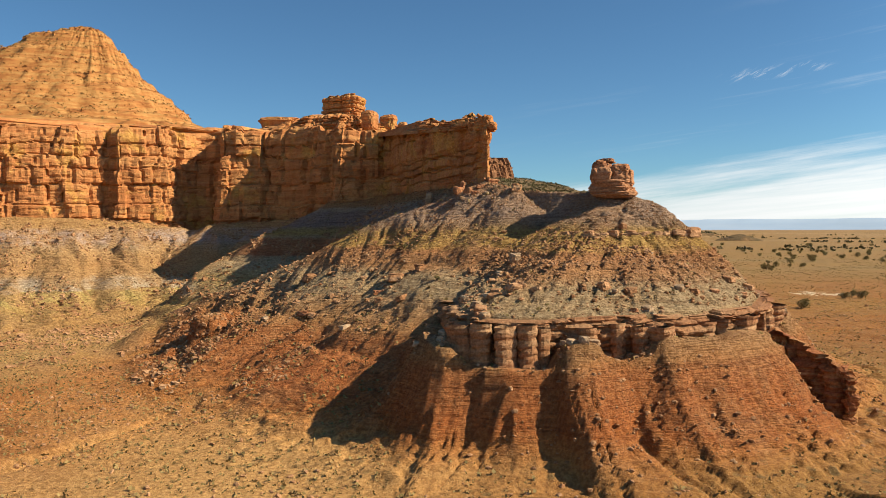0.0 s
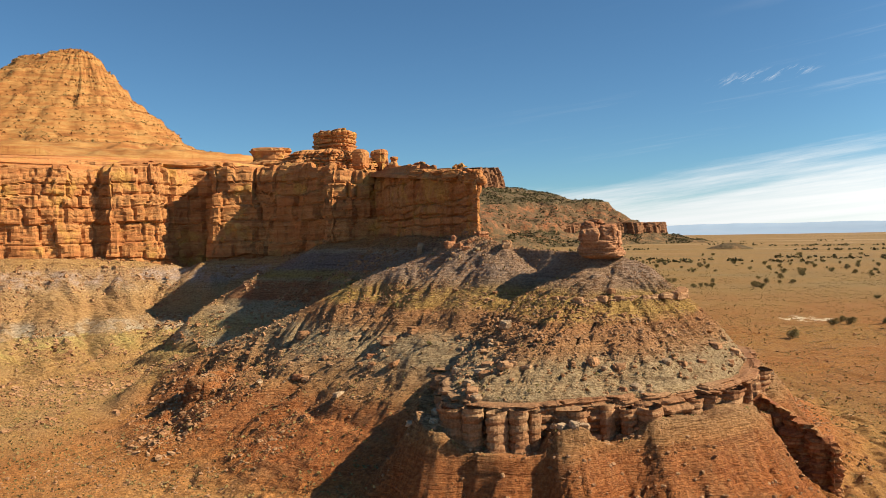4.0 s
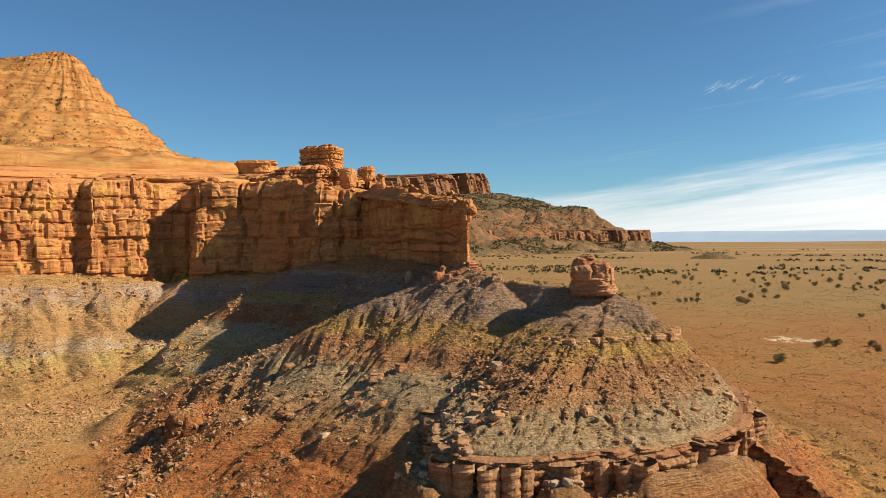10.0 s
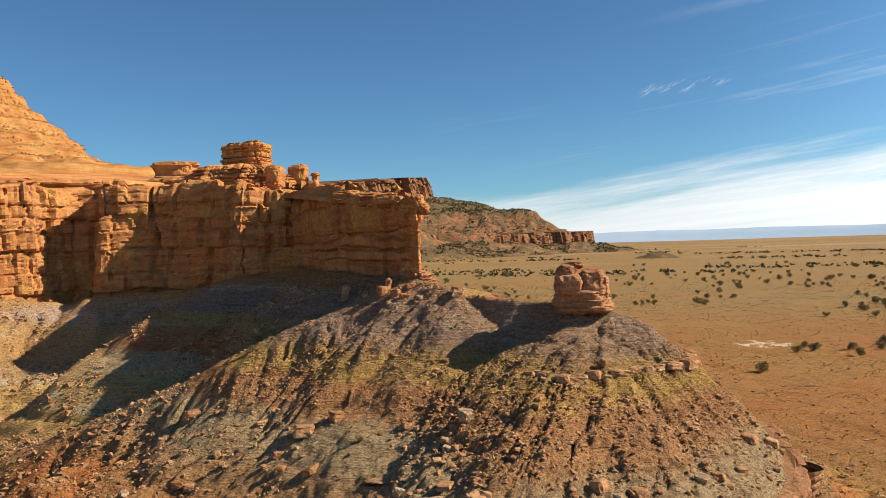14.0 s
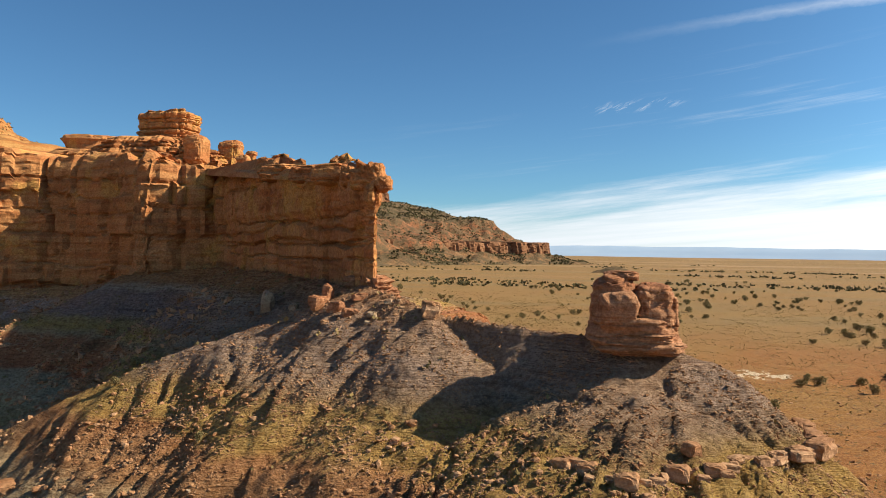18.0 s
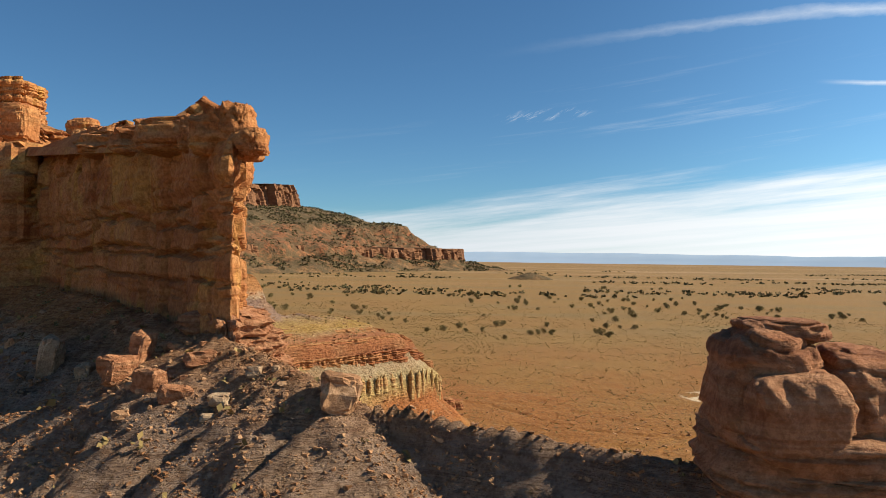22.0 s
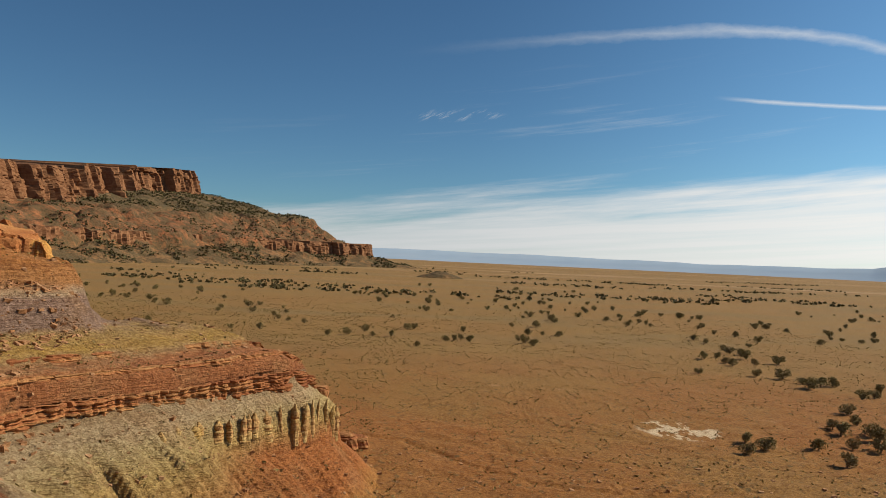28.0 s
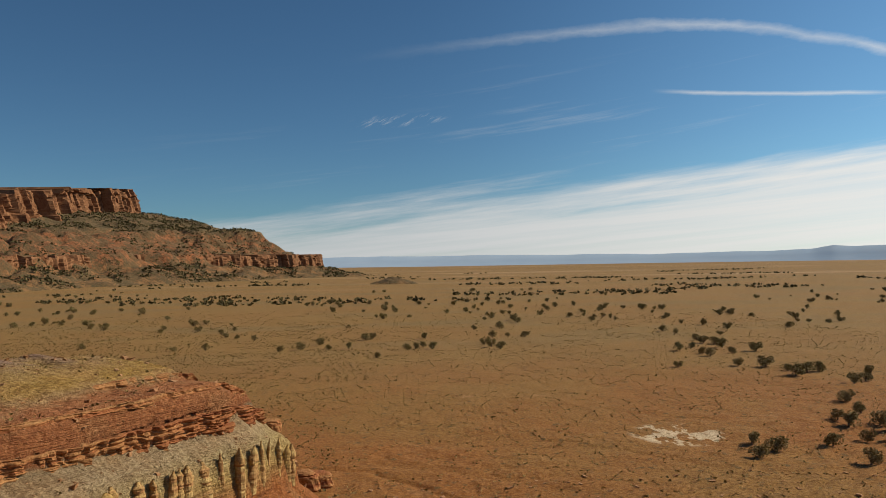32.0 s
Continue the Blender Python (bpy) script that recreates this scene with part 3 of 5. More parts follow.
def rock_material(name, base, light, dark, layer=1.2, bumpy=0.8, yellow=None):
    k = Mat(name, 0.88)
    strata = k.noise(1.0, 5, 0.62, k.scaled((0.05, 0.05, layer)), 0.4)
    col = k.ramp(strata, [(0.30, dark), (0.46, base), (0.60, light), (0.72, base)])
    patch = k.noise(0.22, 6, 0.6)
    if yellow:
        col = k.mix(k.range(k.noise(0.12, 4, 0.6), 0.54, 0.66, 0, 0.75), col, yellow)
    col = k.mix(k.range(patch, 0.35, 0.68, 0, 0.55), col, k.mix(1.0, col, (0.72, 0.62, 0.56), "MULTIPLY"))
    stain = k.noise(1.0, 5, 0.6, k.scaled((0.9, 0.9, 0.07)))
    col = k.mix(k.range(stain, 0.56, 0.74, 0, 0.55), col, k.mix(1.0, col, (0.50, 0.38, 0.34), "MULTIPLY"))
    grain = k.noise(3.5, 7, 0.75)
    col = k.mix(k.range(grain, 0.40, 0.60, 0, 0.7), col, k.mix(1.0, col, (0.5, 0.45, 0.4), "MULTIPLY"))
    bump = k.math("ADD", k.math("MULTIPLY", k.noise(1.3, 8, 0.68), 0.8), k.math("MULTIPLY", k.noise(1.0, 4, 0.6, k.scaled((0.5, 0.5, 3.0))), 0.35))
    return k.done(col, bump, bumpy, 0.42)


def leaf_material(name, a, b):
    k = Mat(name, 0.8)
    col = k.mix(k.island(), a, b)
    col = k.mix(k.math("MULTIPLY", k.random(), 0.5), col, k.mix(1.0, col, (0.62, 0.72, 0.55), "MULTIPLY"))
    return k.done(col)


EARTH = ground_material()
CLIFF = rock_material("red_sandstone", (0.49, 0.21, 0.074), (0.55, 0.275, 0.105), (0.37, 0.145, 0.054), 0.8, 1.0, (0.59, 0.34, 0.09))
LEDGE = rock_material("banded_mudstone", (0.37, 0.15, 0.06), (0.44, 0.24, 0.10), (0.25, 0.085, 0.036), 2.6, 0.9)
FACE = rock_material("ledge_mudstone", (0.34, 0.175, 0.085), (0.40, 0.245, 0.13), (0.26, 0.115, 0.052), 1.5, 0.9)
CAPROCK = rock_material("pink_sandstone", (0.44, 0.205, 0.10), (0.51, 0.275, 0.145), (0.30, 0.125, 0.06), 2.8, 1.2)
HILL = rock_material("hill_earth", (0.41, 0.185, 0.058), (0.47, 0.27, 0.095), (0.32, 0.125, 0.04), 0.45, 1.0)
RUBBLE = rock_material("loose_stone", (0.40, 0.215, 0.105), (0.49, 0.30, 0.165), (0.28, 0.135, 0.06), 0.9, 0.6)
BENCHROCK = rock_material("bench_mudstone", (0.44, 0.27, 0.11), (0.52, 0.38, 0.16), (0.35, 0.17, 0.075), 1.8, 0.8, (0.52, 0.38, 0.13))
PALE = rock_material("pale_stone", (0.44, 0.31, 0.19), (0.50, 0.38, 0.25), (0.36, 0.22, 0.12), 0.9, 0.6)
JUNIPER = leaf_material("juniper_foliage", (0.155, 0.12, 0.048), (0.29, 0.22, 0.095))
SAGE = leaf_material("dry_brush", (0.16, 0.115, 0.045), (0.32, 0.22, 0.09))
SCRUB = leaf_material("far_scrub", (0.075, 0.062, 0.028), (0.13, 0.105, 0.045))
_k = Mat("juniper_bark", 0.9)
BARK = _k.done(_k.mix(_k.noise(9, 4, 0.6, _k.scaled((4, 4, 0.6))), (0.10, 0.065, 0.04), (0.22, 0.16, 0.11)), _k.noise(14, 4), 0.6, 0.05)


# ---- mesh kit ----
def mesh_from(name, verts, faces, material, smooth_shade=True):
    """A mesh from vertex and face arrays; faces all of one size."""
    verts, faces = np.asarray(verts, np.float32), np.asarray(faces, np.int32)
    me = bpy.data.meshes.new(name)
    me.vertices.add(len(verts))
    me.vertices.foreach_set("co", verts.ravel())
    n = faces.shape[1]
    me.loops.add(faces.size)
    me.loops.foreach_set("vertex_index", faces.ravel())
    me.polygons.add(len(faces))
    me.polygons.foreach_set("loop_start", np.arange(0, faces.size, n, dtype=np.int32))
    me.polygons.foreach_set("use_smooth", np.full(len(faces), smooth_shade))
    me.update(calc_edges=True)
    me.materials.append(material)
    return me


def thing(name, label, category, group="", kind="", at=(0, 0, 0)):
    ob = new(name)
    ob.location = at
    return tagged(ob, label, category, group, kind)


def part(name, me, parent, label="", at=(0, 0, 0)):
    ob = new(name, me)
    ob.parent = parent
    ob.location = at
    if label:
        ob["label"] = label
    return ob


def grid_faces(n, m, wrap=False):
    """Quads of an n x m grid of vertices (row by row); wrap joins the last column to the first."""
    i, j = np.meshgrid(np.arange(n - 1), np.arange(m if wrap else m - 1), indexing="ij")
    j2 = (j + 1) % m
    return np.stack([i * m + j, i * m + j2, (i + 1) * m + j2, (i + 1) * m + j], -1).reshape(-1, 4)


# ---- the ground: one sheet to the horizon ----
def axis(marks):
    """Coordinates from (start, step) marks; the last mark is the end."""
    out = []
    for (a, sa), (b, sb) in zip(marks[:-1], marks[1:]):
        v = a
        while v < b - 1e-6:
            out.append(v)
            v += sa + (sb - sa) * (v - a) / (b - a)
    return np.array(out + [marks[-1][0]])


GX = axis([(-4800, 400), (-900, 60), (-330, 2.4), (-170, 1.2), (-85, 0.55), (-75, 0.42), (-62, 0.40), (-58, 0.27), (-52, 0.19), (-8, 0.19), (-4, 0.27), (8, 0.27), (18, 0.42), (40, 1.0), (150, 2.5), (500, 30), (1200, 150), (4800, 500)])
GY = axis([(-1500, 300), (-120, 8), (30, 1.0), (52, 0.42), (64, 0.40), (68, 0.28), (94, 0.28), (97, 0.19), (120, 0.19), (124, 0.3), (130, 0.45), (180, 0.6), (192, 0.36), (240, 0.36), (262, 0.8), (300, 1.6), (500, 5), (1200, 40), (4800, 420)])
XX, YY = np.meshgrid(GX, GY)
ZZ = ground(XX, YY)
me = mesh_from("ground", np.stack([XX, YY, ZZ], -1).reshape(-1, 3), grid_faces(len(GY), len(GX)), EARTH)
tagged(new("ground", me), "orange desert earth with banded badland slopes and a straw-coloured plain", "ground", kind="structure")


# ---- rock bodies ----
def resample(pts, step, closed=True):
    ring = [Vector(p) for p in pts]
    out = []
    n = len(ring)
    for i in range(n if closed else n - 1):
        p0, p1, p2, p3 = ring[i - 1] if closed or i else ring[0], ring[i], ring[(i + 1) % n], ring[(i + 2) % n] if closed or i + 2 < n else ring[-1]
        c = max(1, int((p2 - p1).xy.length / step))
        for k in range(c):
            t = k / c
            a = 0.5 * ((2 * p1) + (p2 - p0) * t + (2 * p0 - 5 * p1 + 4 * p2 - p3) * t * t + (3 * p1 - p0 - 3 * p2 + p3) * t ** 3)
            out.append(p1.lerp(p2, t) * 0.45 + a * 0.55)
    if not closed:
        out.append(ring[-1])
    return np.array([tuple(v) for v in out])


def cells(v, width, seed, jitter=0.42):
    """Uneven cells along a line: index and distance to the nearest joint."""
    u = v / width
    i = np.floor(u)
    edge = lambda k: k + (hash2(k, k * 0 + 7, seed) - 0.5) * 2 * jitter
    lo = edge(i)
    i = np.where(u < lo, i - 1, i)
    i = np.where(u >= edge(i + 1), i + 1, i)
    d = np.minimum(u - edge(i), edge(i + 1) - u) * width
    return i, d


def blocks(s, z, col, bed, seed, rough=1.0, joint=0.5, big=1.0, fine=1.0):
    """How far a jointed rock face stands out, in metres: buttresses, columns, beds, blocks, cracks, grain."""
    s = s + 0.36 * col * fbm(s / (1.6 * col), z / (1.5 * bed), seed + 50, 3)
    zb = z + 0.30 * bed * fbm(s / (2.2 * col), z / (2.5 * bed), seed + 51, 3)
    kb, db = cells(zb, bed, seed + 1)
    kc, dc = cells(s + 0.8 * col * hash2(np.floor(kb / 2), kb * 0, seed + 12), col, seed + 2)
    kB, dB = cells(s, col * 3.2, seed + 3)
    kf, df = cells(s + 1.7 * kb, col * 0.45, seed + 4)
    kt, dt = cells(zb + 0.6 * hash2(kc, kc * 0, seed), bed * 0.36, seed + 8)
    o = (hash2(kB, kB * 0, seed) - 0.5) * 2.4 * big
    o = o + (hash2(kc, np.floor(kb / 2), seed + 5) - 0.5) * 1.5
    o = o + (hash2(kf, kb, seed + 6) - 0.5) * 0.5 * fine
    o = o + (hash2(kc, kt, seed + 9) - 0.5) * 0.35
    o = o + (hash2(kb, kb * 0, seed + 7) - 0.5) * 0.7
    o = o - joint * 1.3 * smooth(0.5, 0.0, dc) - joint * 0.9 * smooth(0.32, 0.0, db) - fine * joint * (0.4 * smooth(0.25, 0, df) + 0.35 * smooth(0.16, 0, dt)) - joint * 1.2 * smooth(0.9, 0, dB)
    return rough * o + rough * 0.35 * fbm(s / 2.2, z / 2.2, seed + 60, 4)


def rock_body(name, outline, z0, seed, material, step=0.55, vstep=0.5, col=3.2, bed=2.4, rough=1.0, joint=0.5, big=1.0, lean=0.06, crown=1.6, topcut=0.5, inset=0.0, hub=None, cap=True, fine=1.0, cracks=(), brow=None):
    """A solid of jointed rock. outline: corners (x, y, top height), counter-clockwise."""
    area = sum(p[0] * q[1] - q[0] * p[1] for p, q in zip(outline, outline[1:] + outline[:1]))
    if area < 0:
        outline = outline[::-1]
    ring = resample(outline, step)
    n = len(ring)
    w_ = max(3, int(2.2 / step))
    nxt, prv = np.roll(ring, -w_, 0), np.roll(ring, w_, 0)
    tang = (nxt - prv)[:, :2]
    nor = np.stack([tang[:, 1], -tang[:, 0]], 1)
    nor = nor / np.maximum(np.linalg.norm(nor, axis=1), 1e-6)[:, None]
    s = np.concatenate([[0], np.cumsum(np.linalg.norm(np.diff(ring[:, :2], axis=0), axis=1))])
    kc, _ = cells(s, col * 1.3, seed + 2)
    top = ring[:, 2] + (hash2(kc, kc * 0, seed + 80) - 0.5) * 2 * topcut + 0.4 * topcut * fbm(s / 2.0, s * 0, seed + 81, 3)
    m = max(4, int((np.max(top) - z0) / vstep))
    f = np.linspace(0, 1, m)[:, None]
    Z = z0 + (top[None] - z0) * f
    S = np.repeat(s[None], m, 0)
    # keep the pattern closed round the ring
    w = np.clip((S - (s[-1] - 4.0)) / 4.0, 0, 1)
    O = blocks(S, Z, col, bed, seed, rough, joint, big, fine) * (1 - w) + blocks(S - s[-1], Z, col, bed, seed, rough, joint, big, fine) * w
    O = O - lean * (Z - z0)
    O = O - inset
    for zc in cracks:
        O = O - 0.55 * smooth(0.20, 0.0, np.abs(Z - zc - 0.35 * fbm(S / 5, S * 0, seed + 70, 3))) * smooth(-0.5, -0.2, fbm(S / 7, S * 0 + zc, seed + 71, 2))
    if brow:
        O = O + 0.35 * smooth(brow, brow + 0.5, Z) + 0.30 * fbm(S / 1.3, Z / 1.1, seed + 72, 3) * smooth(brow - 1, brow + 1, Z)
    O = O - crown * 0.5 * smooth(0.86, 1.0, f) ** 2
    X, Y = ring[:, 0][None] + nor[:, 0][None] * O, ring[:, 1][None] + nor[:, 1][None] * O
    rows = [np.stack([X, Y, Z], -1).reshape(-1, 3)]
    last = rows[0][-n:]
    c = 0
    for inset, up in ((0.5, 0.15), (0.6, 0.25), (0.7, 0.3)):
        inset = inset * min(1.0, crown)
        p = last.copy()
        p[:, 0] -= nor[:, 0] * inset
        p[:, 1] -= nor[:, 1] * inset
        p[:, 2] += up * crown * 0.4 + 0.35 * topcut * fbm(p[:, 0] / 2, p[:, 1] / 2, seed + 90, 3)
        rows.append(p)
        c += 1
    if hub:
        # close a wide top by drawing the ring in towards its middle
        for t in (0.06, 0.14, 0.25, 0.4, 0.6, 0.8, 0.97):
            p = last + (np.array(hub)[None] - last) * t
            p[:, 2] += 0.5 * fbm(p[:, 0] / 5, p[:, 1] / 5, seed + 95, 3)
            rows.append(p)
            c += 1
    verts = np.concatenate(rows)
    bm = bmesh.new()
    vs = [bm.verts.new(v) for v in verts]
    for q in grid_faces(m + c, n, True):
        bm.faces.new([vs[i] for i in q])
    if cap and not hub:
        capf = bm.faces.new([vs[i] for i in range((m + c - 1) * n, (m + c) * n)])
        bmesh.ops.triangulate(bm, faces=[capf])
    me = bpy.data.meshes.new(name)
    bm.to_mesh(me)
    bm.free()
    me.polygons.foreach_set("use_smooth", np.zeros(len(me.polygons), bool))
    me.materials.append(material)
    return me


def lump(name, seed, size, material, sub=4, rough=0.16, bed=0.0, boxy=2.6):
    """A rounded stone: a squared-off ball with beds, dents and grain. size: half extents."""
    bm = bmesh.new()
    bmesh.ops.create_icosphere(bm, subdivisions=sub, radius=1.0)
    co = np.array([v.co[:] for v in bm.verts])
    co = np.sign(co) * np.abs(co) ** (2.0 / boxy)
    co = co / np.max(np.abs(co), axis=0)
    u = co[:, 0] * 1.3 + co[:, 2] * 0.7 + seed * 3.1
    v = co[:, 1] * 1.3 - co[:, 2] * 0.9 + seed * 1.7
    r = 1 + rough * 1.6 * fbm(u, v, seed, 4) + rough * 0.5 * fbm(u * 4, v * 4, seed + 5, 3) + rough * 0.25 * fbm(u * 11, v * 11, seed + 6, 3)
    if bed:
        zz = co[:, 2] * size[2] / bed + 0.5 * fbm(u, v, seed + 9, 2)
        k = np.floor(zz)
        fr = zz - k
        r = r + (hash2(k, k * 0, seed) - 0.5) * 0.16 - 0.10 * smooth(0.16, 0.0, np.minimum(fr, 1 - fr))
    co[:, :2] *= r[:, None]
    co[:, 2] *= 1 + (r - 1) * 0.6
    co = co * np.array(size)
    for vv, c in zip(bm.verts, co):
        vv.co = c
    me = bpy.data.meshes.new(name)
    bm.to_mesh(me)
    bm.free()
    me.polygons.foreach_set("use_smooth", np.full(len(me.polygons), sub > 4))
    me.materials.append(material)
    return me


# ---- the great wall ----
cliff = thing("sandstone_cliff", "tall jointed orange sandstone cliff, partly in shade, above a debris slope", "cliff")
FIN = [(-37.3, 118.5, 38.8), (-38.1, 122.2, 39.2), (-39.9, 126.8, 39.4), (-43.6, 134, 41.8), (-60, 156, 44.0), (-80, 178, 45.6), (-100, 198, 49.5), (-112, 206, 50.5),
       (-104, 193, 48.5), (-90, 178, 46.6), (-78, 168, 45.0), (-66, 153, 43.8), (-55, 140.5, 42.6), (-44, 126.4, 40.4), (-38.6, 118.9, 38.8)]
part("fin", rock_body("fin", FIN, 24, 11, CLIFF, step=0.32, vstep=0.22, col=6.5, bed=5.2, rough=0.38, joint=1.6, big=1.1, lean=0.035, crown=1.6, topcut=1.4, fine=0.6, cracks=(36.0, 33.2, 31.6), brow=36.4), cliff, "narrow fin of rock with a sheer shaded face")
WEST = [(-72, 174, 46), (-78, 171, 46.5), (-90, 164, 47.5), (-95, 168, 48.5), (-99, 181, 49), (-108, 186, 50), (-118, 190, 51), (-128, 190, 51), (-139, 184, 51), (-143, 187, 51.5), (-147, 194, 52), (-152, 192, 52),
        (-153, 180, 51), (-163, 169, 51), (-166, 171, 51), (-172, 160, 51), (-186, 148, 51.5), (-190, 150, 52), (-193, 142, 52), (-230, 109, 53), (-300, 48, 54), (-370, 40, 56),
        (-430, 90, 60), (-450, 330, 58), (-330, 420, 58), (-190, 350, 58), (-130, 250, 55), (-96, 205, 50)]
part("main_wall", rock_body("main_wall", WEST, 18, 23, CLIFF, step=0.66, vstep=0.55, col=5.0, bed=4.2, rough=1.1, joint=0.65, big=0.8, lean=0.05, crown=1.6, topcut=1.2, hub=(-150, 300, 58)), cliff, "sunlit blocky face with dark clefts")
UPPER = [(-116, 208, 54), (-130, 206, 55), (-150, 207, 54.5), (-174, 187, 54.5), (-202, 162, 55.5), (-242, 124, 57), (-308, 64, 58), (-400, 85, 62),
         (-430, 325, 60), (-330, 400, 60), (-194, 340, 58), (-132, 250, 55)]
part("upper_step", rock_body("upper_step", UPPER, 44, 27, CLIFF, step=1.0, vstep=0.45, col=4.0, bed=1.3, rough=0.8, joint=0.6, big=1.2, lean=0.35, crown=2.0, topcut=0.6, hub=(-180, 310, 64)), cliff, "stepped thin beds over the wall")
TOWER = [(-117.6, 206.4, 61.2), (-116.4, 204.8, 61.6), (-112, 204.4, 61.4), (-107.6, 204.6, 61.9), (-106.2, 206.4, 62.1), (-106.4, 212, 61.8), (-109.6, 215, 61.4), (-116, 215, 61.2), (-118, 211, 61.4)]
part("tower", rock_body("tower", TOWER, 54, 31, CLIFF, step=0.3, vstep=0.22, col=3.4, bed=1.5, rough=0.45, joint=0.9, big=0.4, lean=-0.10, crown=0.4, topcut=0.4, cracks=(60.2, 58.0)), cliff, "flat-topped cap of red rock over stepped beds")
STEP_A = [(-121.5, 205, 57.6), (-118, 201.6, 58.2), (-111, 200.6, 58.4), (-104, 202, 57.8), (-101.4, 206, 56.2), (-102, 215, 56.8), (-108, 220, 57.2), (-118, 220, 57.2), (-123, 213, 57.4)]
part("tower_shoulder", rock_body("tower_shoulder", STEP_A, 47, 33, CLIFF, step=0.4, vstep=0.26, col=2.6, bed=1.1, rough=0.75, joint=0.8, big=0.6, lean=0.50, crown=1.0, topcut=0.4, hub=(-112, 209, 58.6)), cliff)
STEP_B = [(-135, 208, 53.8), (-129, 199, 54.6), (-118, 193.4, 55.4), (-108, 192.6, 55.4), (-98, 195.4, 54.2), (-92, 203, 51.6), (-95, 215, 52), (-108, 227, 54), (-124, 227, 54.5), (-136, 217, 54)]
part("tower_shoulder", rock_body("tower_shoulder", STEP_B, 44, 34, CLIFF, step=0.45, vstep=0.3, col=3.2, bed=1.3, rough=0.9, joint=0.8, big=0.8, lean=0.42, crown=1.2, topcut=0.5, hub=(-112, 209, 57.0)), cliff)
for nm, sd, at_, sz, lb in (("horn", 61, (-37.9, 120.2, 39.3), (0.7, 1.0, 1.05), "leaning horn of rock on the fin's end"), ("horn_shoulder", 62, (-39.0, 121.6, 38.9), (1.4, 1.9, 1.05), ""), ("overhang", 69, (-37.1, 119.7, 38.4), (0.75, 0.9, 0.75), "rounded overhanging nose"), ("crest_stub", 70, (-42.0, 124.8, 39.6), (0.8, 1.0, 1.0), "")):
    part(nm, lump(nm, sd, sz, CLIFF, 5, 0.19, 0.5, 3.2), cliff, lb, at_)
for nm, sd, at_, sz in (("crest_dome", 62, (-45.2, 131, 40.2), (2.2, 3.4, 1.1)), ("crest_dome", 63, (-50.5, 137.5, 41.0), (2.4, 3.0, 1.1)), ("crest_dome", 64, (-58.5, 148, 42.2), (2.6, 4.0, 1.1)),
                        ("crest_pillar", 65, (-76, 172, 46.0), (1.0, 1.1, 1.9)), ("crest_pillar", 66, (-88, 178, 49.5), (1.9, 2.0, 2.8)), ("crest_pillar", 67, (-95.4, 205.4, 52.2), (2.5, 2.4, 3.0)), ("crest_pillar", 71, (-90.8, 205.8, 51.0), (0.8, 0.8, 1.9)), ("crest_pillar", 72, (-90.8, 205.8, 52.5), (1.1, 1.1, 0.5)), ("crest_dome", 68, (-159, 247, 60.5), (7.5, 5, 3.4))):
    part(nm, lump(nm, sd, sz, CLIFF, 4, 0.13, 0.7, 3.6), cliff, at=at_)
PLINTH = [(-36.9, 117.6), (-36.3, 120.5), (-37.4, 126), (-41.5, 132), (-45, 131), (-42.2, 122.5), (-38.8, 117.6)]
for i, (grow, top_, low_) in enumerate(((0.25, 29.9, 25), (0.85, 28.7, 23), (1.55, 27.2, 21), (2.3, 25.2, 17))):
    cx, cy = -40.2, 124.0
    ring = [(x + grow * (x - cx) / math.hypot(x - cx, y - cy), y + grow * (y - cy) / math.hypot(x - cx, y - cy), top_) for x, y in PLINTH]
    part("plinth_bed", rock_body("plinth_bed", ring, low_, 37 + i, CAPROCK, step=0.16, vstep=0.13, col=1.15, bed=0.5, rough=0.55, joint=0.75, big=0.7, lean=0.10, crown=0.25, topcut=0.22, hub=(cx, cy, top_ + 0.3)), cliff, "pink thin-bedded rock under the fin" if i == 0 else "")


# ---- hill above the wall ----
def hill_height(x, y):
    u, v = -0.707 * (x + 327) - 0.707 * (y - 322), -0.707 * (x + 327) + 0.707 * (y - 322)
    r = 1.16 * np.hypot(np.where(u > 0, u * 0.42, u), v)
    a = np.arctan2(y - 322, x + 327)
    h = 127 - np.interp(r, [0, 7, 15, 32, 68, 110, 190], [0, 1.5, 9, 27, 55.0, 64, 72])
    h = h + 2.4 * fbm(a * 7 + fbm(x / 30, y / 30, 74, 2), r / 25, 71, 3) * smooth(3, 25, r) + 0.8 * fbm(x / 6, y / 6, 72, 5)
    ledge = h / 7.5 + 0.35 * fbm(x / 40, y / 40, 75, 3)
    h = h + 2.2 * smooth(0.6, 0.95, ledge - np.floor(ledge)) + 3.5 * smooth(22, 8, r) * np.abs(fbm(x / 6, y / 6, 73, 3))
    return h


ha, hr = np.meshgrid(np.linspace(0, 2 * math.pi, 300, endpoint=False), np.concatenate([np.arange(0.5, 90, 0.9), np.arange(90, 132, 2.0)]))
hu, hv = hr * np.cos(ha), hr * np.sin(ha)
hu = np.where(hu > 0, hu * 1.8, hu)
hx, hy = -327 - 0.707 * (hu + hv), 322 - 0.707 * (hu - hv)
hz = hill_height(hx, hy)
hz[-1] -= 25
HILL_K = 1.45


def on_hill(x, y, z):
    """The hill stands farther out than the plan it is drawn on."""
    return x * HILL_K, y * HILL_K, 38 + (z - 30) * HILL_K


me = mesh_from("hill", np.stack(on_hill(hx, hy, hz), -1).reshape(-1, 3), grid_faces(*hx.shape, True), HILL)
hill = tagged(new("conical_hill", me), "conical orange hill with stony beds on top of the cliff", "hill")


